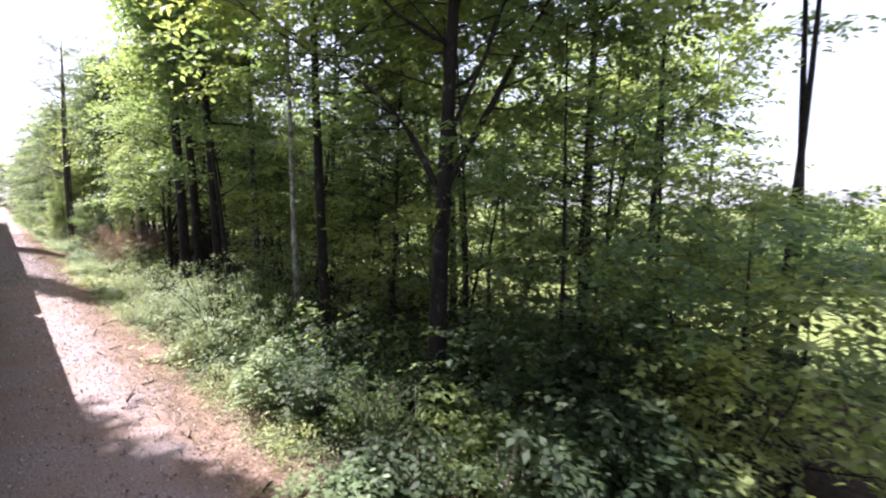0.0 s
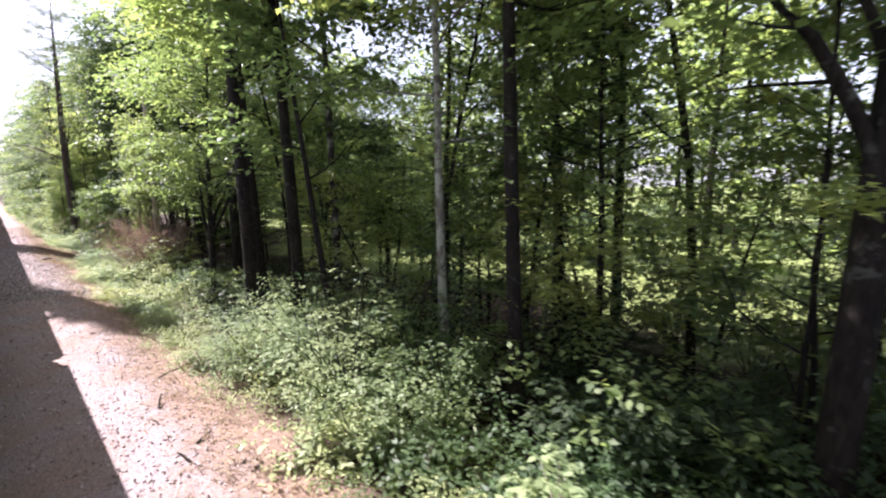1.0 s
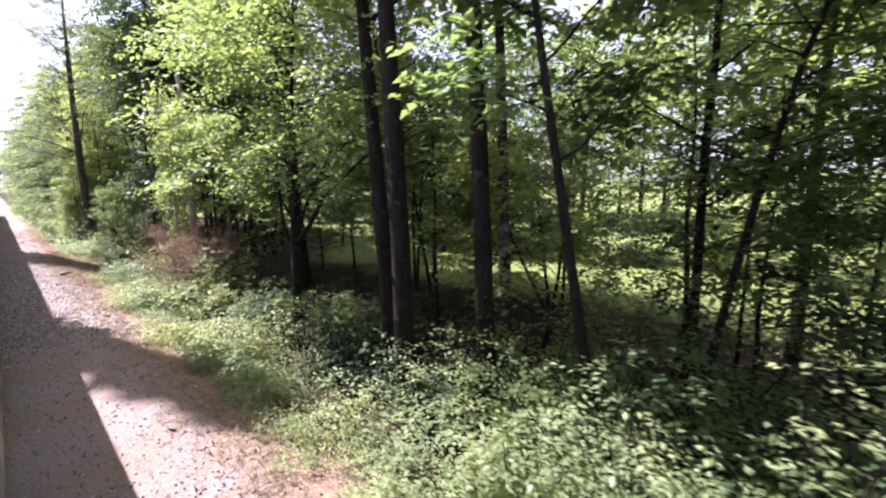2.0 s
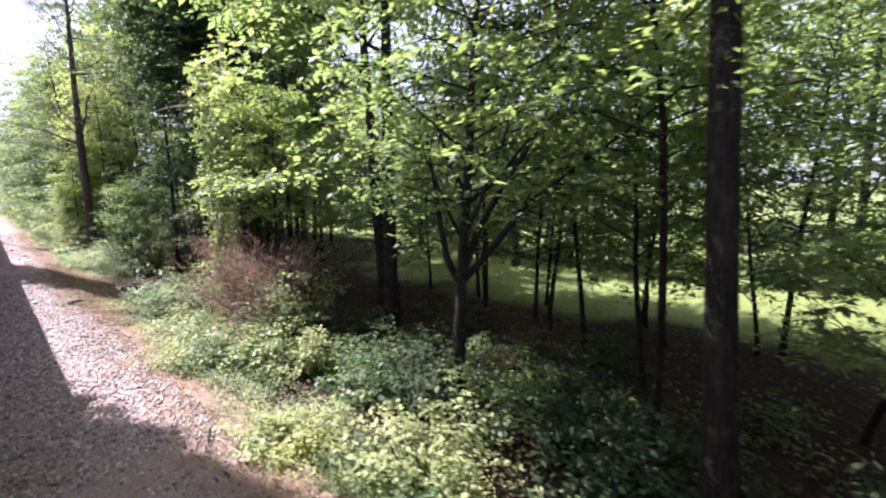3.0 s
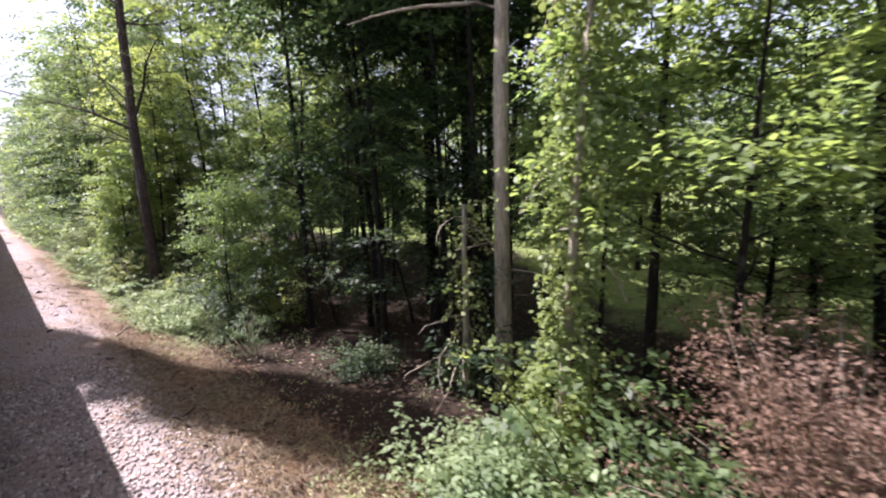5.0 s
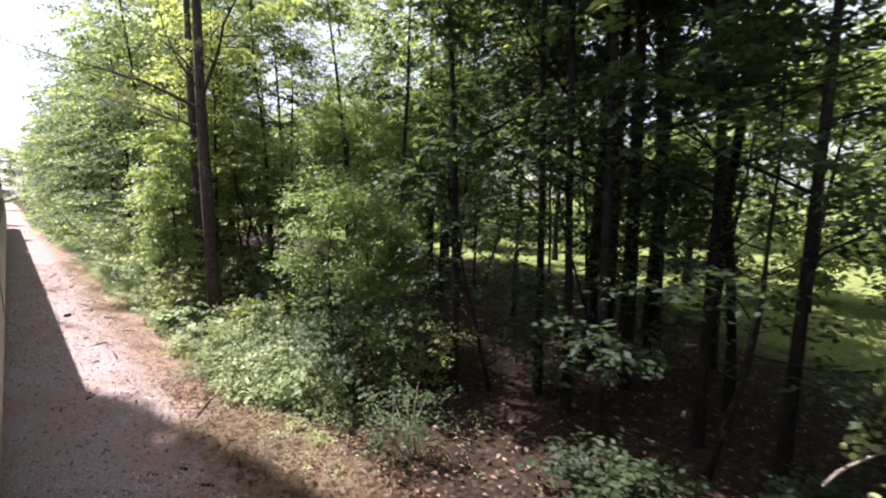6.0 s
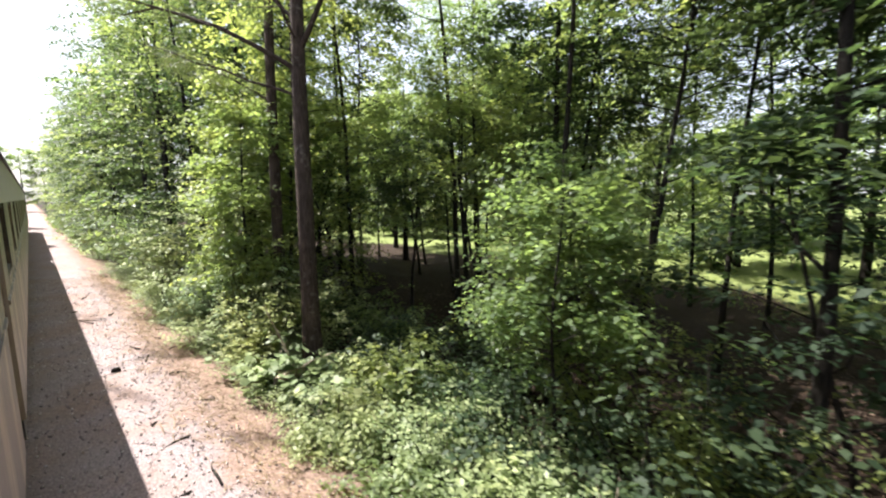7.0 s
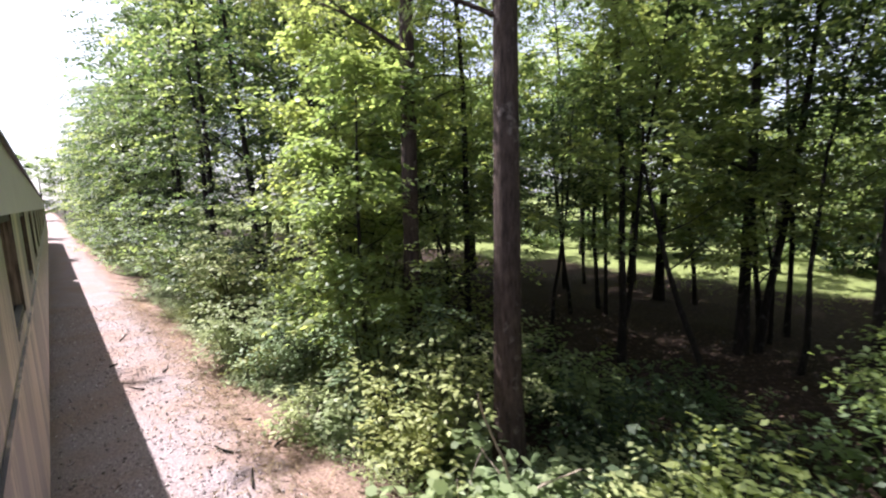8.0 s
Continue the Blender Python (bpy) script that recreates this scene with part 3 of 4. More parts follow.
tree(4.05, 47.82, 18, 0.2, "tall pine with scaly brown bark", seed=25, lean=(0, 0.02), low=0.56, reach=3.0,
     big=((6.7, 168, 0.5, 4.4, 0.06), (6.2, 150, 0.3, 2.4, 0.035), (7.0, -72, 0.9, 3.6, 0.065), (7.6, 115, 0.8, 2.8, 0.045), (7.2, -150, 0.5, 2.6, 0.035)), **{**PINE, "clear": 0.2})
tree(4.5, 50.3, 18, 0.17, "tall pine with scaly brown bark", seed=26, low=0.6, reach=3.0, big=((6.6, 140, 0.5, 2.6, 0.04),), **PINE)
for i, (x, y) in enumerate(((11.4, 37.5), (9.7, 38.1), (10.5, 37.3), (8.9, 37.4), (10.1, 38.7))):
    tree(x, y, 15, 0.17, "dark tree of a close clump", seed=30 + i, leaf=MAT_DARK, **{**TALL, "low": 0.22, "reach": 4.2, "twigs": 5, "roof": 190})
for i, (x, y, h) in enumerate(((4.75, 42.3, 4.6), (5.9, 42.8, 4.2), (6.6, 43.6, 3.6))):
    tree(x, y, h, 0.04, "bright leafy sapling beside the gravel", name="sapling", seed=35 + 60 * i, leaf=(MAT_MAPLE, MAT_OAK, MAT_MAPLE)[i], low=0.34, reach=1.2, limbs=12, twigs=6, per=7, size=0.1, group="understorey trees", bend=0.05)
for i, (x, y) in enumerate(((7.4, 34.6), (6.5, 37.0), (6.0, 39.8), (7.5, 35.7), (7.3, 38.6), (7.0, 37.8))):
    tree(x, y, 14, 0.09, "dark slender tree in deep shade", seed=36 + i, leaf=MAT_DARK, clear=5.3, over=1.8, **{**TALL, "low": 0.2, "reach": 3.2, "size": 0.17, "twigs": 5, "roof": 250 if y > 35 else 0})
for i, (x, y) in enumerate(((11.45, 0.4), (11.6, 0.1), (11.4, 3.1))):
    tree(x, y, 12, 0.1, "tree standing at the wood's open end", seed=42 + i, lean=(0.02 * i - 0.02, 0.03 * (i % 2)), low=0.62, reach=1.4, limbs=7, twigs=4, per=3, size=0.16)


def snag(x, y, height, radius, label, seed):
    """A dead bleached trunk with a broken top and a few bare limbs."""
    rng = np.random.default_rng(seed)
    ob = thing("dead_tree", x, y, ground_z(x, y), label, "dead tree")
    path = trunk_path(height, (0.0, 0.0), rng, 12, 0.01)
    w = Wood()
    w.tube(path, [radius * (1.3 - 0.6 * (i / 12) ** 0.5) for i in range(13)], 12, 0.08, rng)
    piece("trunk", w.mesh("trunk", MAT_SNAG), ob)
    for h, a, climb, ln, r in ((7.2, 125, 0.3, 2.6, 0.045), (7.9, 100, 0.5, 1.2, 0.03), (5.0, -40, 0.3, 0.5, 0.03), (3.3, 140, 0.1, 0.9, 0.02), (2.8, -60, -0.2, 0.7, 0.02), (8.6, -45, 0.6, 1.0, 0.03)):
        lw = Wood()
        lw.tube(bent(along(path, h / height), (math.cos(math.radians(a)), math.sin(math.radians(a)), climb), ln, 6, rng, -0.05, 0.1), [r * (1 - 0.13 * k) for k in range(7)], 6)
        piece("limb", lw.mesh("limb", MAT_SNAG), ob)
    return ob


def vine_column(x, y, height, width, label, seed, count=900):
    """A slim dead stem wrapped in hanging vines."""
    rng = np.random.default_rng(seed)
    ob = thing("vine_tree", x, y, ground_z(x, y), label, "vine")
    path = trunk_path(height, (0.02, -0.02), rng, 10, 0.02)
    w = Wood()
    w.tube(path, [0.07 * (1.2 - 0.07 * i) for i in range(11)], 7, 0.1, rng)
    piece("stem", w.mesh("stem", MAT_TWIG), ob)
    small = Wood()
    for i in range(14):
        f = rng.uniform(0.1, 0.95)
        a = rng.uniform(0, 6.28)
        p = bent(along(path, f), (math.cos(a), math.sin(a), 0.2), rng.uniform(0.6, 1.7), 5, rng, -2.2, 0.25)
        small.tube(p, [0.01] * 6, 4)
    piece("twig", small.mesh("twig", MAT_TWIG), ob, kind="stuff")
    centres, ways = [], []
    for _ in range(count):
        f = rng.beta(1.3, 0.9)
        a = rng.uniform(0, 6.28)
        r = width * math.sqrt(rng.uniform(0, 1)) * (0.5 + 0.5 * abs(math.sin(f * 9))) * (0.5 + 0.6 * f)
        centres.append(tuple(along(path, f) + Vector((math.cos(a) * r, math.sin(a) * r, rng.normal(0, 0.15)))))
        ways.append((math.cos(a), math.sin(a), rng.uniform(-1.2, 0.1)))
    v, q = sprays(centres, ways, rng, 0.32, 9, 0.085, 0.85, 0.4, 0.6, broad=True)
    piece("foliage", quads("foliage", v, q, MAT_VINE), ob, kind="stuff")
    return ob


snag(6.1, 33.0, 9.5, 0.15, "bleached dead tree with broken limbs", 71)
vine_column(5.0, 31.35, 8.0, 0.46, "dead stem wrapped in pale hanging vines", 72, 620)
vine_column(5.8, 33.7, 4.0, 0.35, "tangle of dry hanging vines", 73, 70)

# understorey and inner wood
rng = np.random.default_rng(77)
UNDER = dict(limbs=14, twigs=6, per=4, leaves=10, length=0.6, sides=6, rise=0.3)
k = 0
for y in np.arange(0.4, 62, 1.3):
    x = rng.uniform(5.2, 9.5)
    h = rng.uniform(4.5, 9)
    k += 1
    if 17 < y < 26.5 and k % 2:
        continue
    if 17 < y < 26.5 or 44 < y < 49:
        x += 4.0
    if 30.5 < y < 41:
        x = max(x, 6.6)
    if 39.6 < y < 43.4 or 31 < y < 34.5:
        continue
    if 5 < y < 17:
        x = max(x, 7.6)
    if 27.4 < y < 31.5:
        continue
    if 26 < y < 27.5:
        x = max(x, 9.0)
    if y < 4:
        x, h = 6.5 + y, 3.2 + 0.3 * y
    # saplings of the gloomy stretch get the shade-darkened leaf colour
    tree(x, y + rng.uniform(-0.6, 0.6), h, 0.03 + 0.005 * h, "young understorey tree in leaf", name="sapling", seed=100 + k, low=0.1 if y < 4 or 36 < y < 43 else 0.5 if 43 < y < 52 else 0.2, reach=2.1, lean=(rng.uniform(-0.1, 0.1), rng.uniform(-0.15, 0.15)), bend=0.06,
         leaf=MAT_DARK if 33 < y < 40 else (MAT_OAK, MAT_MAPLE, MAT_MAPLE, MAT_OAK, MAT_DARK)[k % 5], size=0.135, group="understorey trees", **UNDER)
for y in np.arange(5, 75, 3.4):
    k += 1
    if 12 < y < 34.5 or 39.5 < y < 45.5 or 48 < y < 57:
        continue
    x = rng.uniform(9.5, 13)
    tree(x, y + rng.uniform(-1, 1), rng.uniform(13, 18), 0.14, "tree of the inner wood", seed=100 + k, leaf=(MAT_OAK, MAT_DARK)[k % 2], fine=False, **{**TALL, "twigs": 5, "low": 0.18, "reach": 3.4})
for i, (x, y) in enumerate(((9.0, 46.5), (11.5, 45.5), (12.5, 51.5), (7.2, 54.0), (11.0, 25.2), (10.2, 21.4), (8.4, 19.4))):
    tree(x, y, 7.5 + (i % 3), 0.07, "shady understorey tree with a crooked stem", name="sapling", seed=870 + i, bend=0.07, lean=(0.1 * math.sin(2 * i), 0.12 * math.cos(3 * i)), low=0.36, reach=2.7, leaf=(MAT_OAK, MAT_DARK, MAT_OAK, MAT_MAPLE)[i % 4], size=0.15,
         group="understorey trees", limbs=15, twigs=6, per=6, leaves=10, length=0.6, sides=6)
for x, y in ((18.5, 28.5), (21, 9), (24, 22), (23, 27.5), (27, 31), (22, 39), (29, 44), (19, 52), (25, 47.5), (26, 58), (21, 66), (28, 75), (20, 82), (27, 95), (23, 15.5), (16.5, 50), (17, 60)):
    k += 1
    tree(x, y, rng.uniform(7, 9) if 23 < y < 46 else rng.uniform(10, 15), 0.19, "spreading tree on the lawn", seed=100 + k, limbs=13, twigs=6, per=6, low=0.22, reach=3.6, size=0.3, length=0.9, leaves=8, sides=7, fine=False)
for y in np.arange(-18, 130, 7.0):
    for x0 in (40, 52):
        k += 1
        open_end = -10 < y < 4
        tree(x0 + rng.uniform(-4, 4), y + rng.uniform(-2, 2), rng.uniform(5, 6.5) if open_end else rng.uniform(9, 12) if 38 < y < 58 else rng.uniform(17, 24), 0.2, "distant leafy tree beyond the lawn", seed=100 + k, low=0.06, reach=3.0 if open_end else 5.0,
             limbs=8, twigs=4, per=3, size=0.62, length=1.4, sides=6, leaves=6, group="far trees", fine=False, tiers=10 if open_end else 26, per_tier=12, disc=1.6 if open_end else 2.3)
for y in np.arange(56.0, 126, 3.2):
    k += 1
    far = 0.13 + 0.0016 * (y - 40)
    tree(rng.uniform(3.9, 5.4) + (0.8 if y < 60 else 0), y, rng.uniform(11, 16), 0.14, "leafy tree at the edge of the line", seed=100 + k, low=0.13, reach=3.0, limbs=6, twigs=3, per=3, size=far, leaf=(MAT_OAK, MAT_MAPLE, MAT_OAK, MAT_DARK)[k % 4] if y < 60 else (MAT_OAK, MAT_DARK)[k % 2], sides=7,
         leaves=9, clear=3.3, over=1.4, fine=False, tiers=34, per_tier=18, disc=1.35, bend=0.02)
for y in np.arange(59.0, 128, 5.0):
    k += 1
    tree(rng.uniform(7.0, 9.5), y, rng.uniform(16, 22), 0.18, "tall leafy tree behind the edge of the line", seed=100 + k, low=0.16, reach=3.6, limbs=6, twigs=3, per=3, size=0.24 + 0.001 * y, leaf=(MAT_OAK, MAT_DARK)[k % 2], sides=7,
         leaves=8, fine=False, tiers=32, per_tier=18, disc=1.7, bend=0.01)
for x, y, h, leaf in ((5.3, 51.6, 11, MAT_MAPLE), (6.2, 54.2, 13, MAT_OAK), (7.0, 8.4, 10, MAT_OAK), (8.2, 3.4, 10, MAT_OAK), (7.2, 12.6, 12, MAT_MAPLE), (9.4, 10.0, 12, MAT_OAK), (6.6, 18.8, 13, MAT_OAK), (11.2, 23.4, 9, MAT_OAK), (12.0, 26.2, 9, MAT_DARK), (10.6, 29.4, 5.5, MAT_OAK), (12.4, 20.6, 8, MAT_OAK), (12.2, 17.4, 8.5, MAT_DARK), (12.7, 23.8, 8, MAT_DARK), (10.6, 18.4, 9, MAT_OAK), (11.9, 28.6, 8, MAT_DARK), (9.6, 43.0, 13, MAT_OAK), (10.9, 41.6, 14, MAT_OAK), (10.6, 55.6, 17, MAT_OAK), (13.2, 50.6, 15, MAT_OAK), (14.4, 46.0, 15, MAT_DARK), (15.6, 41.2, 12.5, MAT_OAK), (17.0, 43.6, 13, MAT_DARK), (15.8, 53.6, 15, MAT_OAK)):
    k += 1
    tree(x, y, h, 0.07, "leafy young tree with layered boughs", seed=100 + k, low=0.45 if 40 < y < 45 or x > 10 and y > 45 else 0.36 if 6 < y < 17 or x < 7 and y < 20 else 0.2 if 17 < y < 30 else 0.1, reach=3.2 if x > 9.5 else 2.4, limbs=7, twigs=4, per=4, size=0.13, leaf=leaf, sides=7, leaves=10, tiers=50, per_tier=14, disc=0.8 if x < 9.5 else 1.1, bend=0.03, clear=3.6)

for y in np.arange(-6, 100, 3.4):
    k += 1
    shrub(rng.uniform(20, 23) if 7 < y < 35 else rng.uniform(27, 31), y, rng.uniform(2.2, 4.0), 2.2, "rounded shrub at the lawn's far side", name="lawn_shrub", seed=700 + k, stems=9, per=14, leaf=(MAT_OAK, MAT_DARK)[k % 2], size=0.32, length=0.9, leaves=9, group="shrubs along the lawn")
for i, (x, y, h) in enumerate(((7.2, 0.6, 4.2), (9.0, 2.3, 9.5), (7.0, 3.4, 9.0), (9.6, 3.6, 11.0), (9.8, 0.8, 4.4), (6.9, 5.6, 9.0), (8.5, 10.8, 5.0), (9.3, 12.4, 5.5))):
    tree(x, y, h, 0.05, "shaded understorey tree with layered boughs", name="sapling", seed=800 + i, low=0.12, reach=2.3, leaf=(MAT_OAK, MAT_MAPLE, MAT_OAK, MAT_DARK)[i % 4], size=0.14, group="understorey trees", **UNDER)
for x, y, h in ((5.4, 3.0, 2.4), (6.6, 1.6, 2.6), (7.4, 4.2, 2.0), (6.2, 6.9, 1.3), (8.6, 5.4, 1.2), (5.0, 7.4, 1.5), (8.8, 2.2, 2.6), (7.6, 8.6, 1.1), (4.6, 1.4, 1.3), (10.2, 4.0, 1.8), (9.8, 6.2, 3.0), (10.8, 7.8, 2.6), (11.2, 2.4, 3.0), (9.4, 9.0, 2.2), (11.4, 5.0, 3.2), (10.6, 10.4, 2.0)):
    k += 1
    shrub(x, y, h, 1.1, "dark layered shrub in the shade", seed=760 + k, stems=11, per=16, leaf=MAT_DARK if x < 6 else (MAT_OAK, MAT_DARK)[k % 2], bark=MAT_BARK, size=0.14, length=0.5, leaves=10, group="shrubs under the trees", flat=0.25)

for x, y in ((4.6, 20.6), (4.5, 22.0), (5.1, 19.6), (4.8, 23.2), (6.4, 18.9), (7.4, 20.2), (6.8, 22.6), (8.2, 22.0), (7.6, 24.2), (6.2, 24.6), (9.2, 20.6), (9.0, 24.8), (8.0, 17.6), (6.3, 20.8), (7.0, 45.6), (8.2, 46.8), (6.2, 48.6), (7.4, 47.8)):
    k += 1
    shrub(x, y, 1.35 if x < 5.5 else 0.5 + 0.08 * (k % 5), 0.9, "low plants with shade-darkened leaves on the forest floor", seed=960 + k, stems=9, per=10, leaf=(MAT_DARK, MAT_OAK, MAT_DARK)[k % 3], bark=MAT_BARK, size=0.11, length=0.4, leaves=9, group="shrubs under the trees", flat=0.25)

for x, y in ((-9, 175), (-5, 184), (-1, 190), (3, 186), (7, 178), (-13, 180), (11, 185)):
    k += 1
    tree(x, y, 16, 0.2, "distant tree closing the line of sight", seed=100 + k, low=0.05, reach=4.5, limbs=12, twigs=6, per=4, size=0.55, length=1.5, sides=6, leaves=8, group="far trees", fine=False, clear=-99)

# tall trees across the track, whose crowns shade the gravel
for i, (x, y, h, r) in enumerate(((-4.2, 18.8, 31, 0.8), (-4.0, 37.3, 31, 0.35), (-4.5, 57.0, 33, 0.3), (-4.4, 63.5, 26, 2.0), (-6.0, 92, 24, 3.0), (-6.0, 115, 24, 3.0), (-4.2, 57.9, 37.5, 0.8))):
    slim, thin = i in (1, 2), i == 3
    tree(x, y, h, 0.26, "tall tree on the far side of the track", seed=60 + i, limbs=5 if thin else 26, twigs=2 if thin else 6, per=2 if thin else 8, low=0.87 if i == 6 else 0.55, reach=r, size=0.2, leaves=10, length=0.42 if slim else 0.7, upper=0.6 if 2 < i < 6 else 0.1, fine=False)

for i, (x, y) in enumerate(((16.8, 37.0), (19.8, 34.6))):
    tree(x, y, 8.5, 0.11, "shade tree at the edge of the lawn", seed=850 + i, bend=0.03, fine=False, **{**TALL, "low": 0.25, "reach": 4.0, "roof": 200})

for i, y in enumerate(np.arange(46.5, 66, 2.3)):
    x = 14.0 + 3.0 * (i % 2) + 0.4 * math.sin(5 * i)
    tree(x, y, 7.0 + (i * 3) % 4, 0.08, "leafy tree along the far side of the wood", seed=860 + i, bend=0.05, lean=(0.06 * math.sin(i), 0.08), low=0.2, reach=2.6, size=0.2, leaf=(MAT_OAK, MAT_DARK, MAT_MAPLE)[i % 3], limbs=13, twigs=6, per=5, length=0.7, fine=False)

# shrubs of the wood's edge
k = 0
for y in np.arange(0.5, 66, 1.15):
    k += 1
    x = rng.uniform(4.2, 7.2)
    h = rng.uniform(1.0, 2.4)
    if 16.5 < y < 26.5 or 33.5 < y < 40.5:
        x, h = rng.uniform(4.4, 7), rng.uniform(0.4, 0.8)
    if 34 < y < 40.5 and k % 4:
        continue
    # shrubs in the darkest stretches carry their shade in the leaf colour
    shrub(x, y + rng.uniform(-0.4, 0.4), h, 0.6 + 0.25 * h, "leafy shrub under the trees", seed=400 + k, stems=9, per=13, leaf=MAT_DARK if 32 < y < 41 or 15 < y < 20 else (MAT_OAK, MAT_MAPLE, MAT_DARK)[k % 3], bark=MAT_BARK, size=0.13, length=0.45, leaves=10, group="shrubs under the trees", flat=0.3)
for x, y, seed in ((3.5, 46.7, 1), (4.2, 46.9, 2), (3.0, 47.6, 3), (3.9, 45.5, 4)):
    shrub(x, y, 0.7, 0.7, "sprawling vine with big round leaves", name="ground_vine", seed=560 + seed, stems=10, per=9, leaf=MAT_HERB, size=0.15, length=0.4, leaves=6, slim=0.95, group="ground vines", flat=0.3, broad=True)
for x, y, h, sp, leaf, seed in ((3.9, 6.0, 0.9, 0.8, MAT_OAK, 1), (5.3, 40.6, 2.0, 0.9, MAT_MAPLE, 4),
                                (3.3, 30.6, 1.0, 0.8, MAT_HERB, 6), (3.2, 20.6, 1.0, 0.8, MAT_HERB, 25), (3.3, 26.0, 0.9, 0.8, MAT_HERB, 26), (3.3, 27.3, 0.75, 0.7, MAT_HERB, 27), (3.1, 28.5, 0.7, 0.7, MAT_HERB, 28), (3.8, 25.3, 0.9, 0.8, MAT_HERB, 29), (3.3, 31.6, 1.1, 0.7, MAT_HERB, 30), (3.9, 10.0, 1.4, 0.9, MAT_HERB, 8), (4.7, 11.2, 2.6, 1.0, MAT_OAK, 9), (3.7, 12.2, 1.2, 0.9, MAT_HERB, 10),
                                (4.3, 45.9, 0.9, 0.8, MAT_HERB, 11), (5.4, 46.4, 1.0, 0.8, MAT_DARK, 12), (3.4, 58.5, 2.2, 1.1, MAT_OAK, 13), (3.9, 7.6, 1.0, 0.8, MAT_OAK, 14), (3.0, 41.6, 0.8, 0.8, MAT_HERB, 15), (4.2, 42.2, 1.1, 0.9, MAT_HERB, 16), (3.4, 43.1, 0.9, 0.9, MAT_HERB, 17), (4.6, 43.6, 0.9, 0.9, MAT_OAK, 18), (3.9, 44.4, 0.7, 0.8, MAT_HERB, 19), (2.9, 44.9, 0.6, 0.8, MAT_HERB, 20), (5.6, 44.4, 0.8, 0.9, MAT_DARK, 21), (5.0, 45.2, 0.7, 0.9, MAT_OAK, 22)):
    shrub(x, y, h, sp, "dense leafy shrub beside the gravel", seed=500 + seed, stems=12, per=18, leaf=leaf, bark=MAT_BARK, size=0.09, length=0.42, leaves=13, group="shrubs beside the gravel", flat=0.3)

for x, y, h, sp, leaf, seed in ((3.5, 11.2, 2.5, 1.0, MAT_HERB, 11), (4.1, 12.9, 2.2, 1.1, MAT_HERB, 12), (4.4, 9.7, 2.0, 0.9, MAT_OAK, 13), (4.7, 14.2, 2.3, 1.0, MAT_OAK, 14), (3.4, 13.6, 1.5, 0.9, MAT_HERB, 16), (5.6, 12.2, 2.4, 1.0, MAT_OAK, 17), (4.0, 15.6, 1.5, 0.9, MAT_HERB, 18), (3.6, 50.2, 2.4, 1.1, MAT_HERB, 1), (4.0, 51.4, 3.6, 1.3, MAT_MAPLE, 2), (2.65, 53.8, 1.5, 0.5, MAT_HERB, 3), (3.4, 49.0, 1.5, 0.8, MAT_VINE, 4), (3.4, 52.6, 1.7, 0.9, MAT_HERB, 5), (4.3, 48.9, 2.2, 0.8, MAT_HERB, 6)):
    shrub(x, y, h, sp, "tall bush of broad layered leaves in the sun", seed=540 + seed, stems=14, per=18 if y > 40 else 15, leaf=leaf, bark=MAT_BARK, size=0.1 if y > 40 else 0.075, length=0.5, leaves=14, slim=0.5, group="shrubs beside the gravel", flat=0.16)

for y in np.arange(58, 100, 2.6):
    shrub(rng.uniform(3.6, 5.0), y, rng.uniform(2.4, 4.2), 1.5, "tall leafy bush along the line", seed=int(2000 + 10 * y), stems=13, per=20, leaf=(MAT_OAK, MAT_HERB, MAT_OAK)[int(y) % 3], bark=MAT_BARK, size=0.17, length=0.6, leaves=9, group="shrubs beside the gravel", flat=0.25)

# undergrowth
k = 0
for y in np.arange(-2, 72, 0.8):
    for x0, hh in ((2.25, 0.3), (2.9, 0.6), (3.7, 0.95)):
        k += 1
        if 32.0 < y < 40.2 and (x0 < 3.4 or y < 38.8) or 15.5 < y < 25.0 and x0 > 3.4 or 53 < y < 57.5 and x0 > 2.5:
            continue
        if rng.uniform() < 0.3:
            continue
        tall = rng.choice([0.45, 0.75, 1.0, 1.35, 1.9], p=[0.25, 0.2, 0.25, 0.18, 0.12])
        broad = rng.choice([0.045, 0.06, 0.075, 0.1], p=[0.35, 0.3, 0.2, 0.15])
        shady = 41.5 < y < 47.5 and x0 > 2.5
        # shade painted by leaf choice: dark leaves in shaded spots, pale ones in sun
        shrub(x0 + (0.45 if y > 40 else 0.2) + rng.uniform(-0.3, 0.3), y + rng.uniform(-0.4, 0.4), hh * tall * (0.6 if shady else 1.0), 0.34 + 0.2 * rng.uniform() + 0.1 * (tall < 1), "tall leafy weeds in sun and shade" if tall > 1.5 else "low leafy undergrowth in sun and shade", name="bush",
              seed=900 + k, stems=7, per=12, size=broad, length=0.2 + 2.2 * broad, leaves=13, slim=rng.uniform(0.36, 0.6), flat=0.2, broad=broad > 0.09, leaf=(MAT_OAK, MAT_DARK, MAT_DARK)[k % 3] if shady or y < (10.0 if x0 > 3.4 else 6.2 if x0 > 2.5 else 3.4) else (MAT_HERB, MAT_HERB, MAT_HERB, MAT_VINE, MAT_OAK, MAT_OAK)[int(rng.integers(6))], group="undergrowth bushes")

for y in np.arange(72, 132, 2.1):
    k += 1
    shrub(rng.uniform(2.4, 3.6), y, rng.uniform(0.7, 1.6), 1.1, "leafy undergrowth along the line", name="bush", seed=900 + k, stems=7, per=10, size=0.2, length=0.5, leaves=8, leaf=(MAT_HERB, MAT_OAK)[k % 2], group="undergrowth bushes")

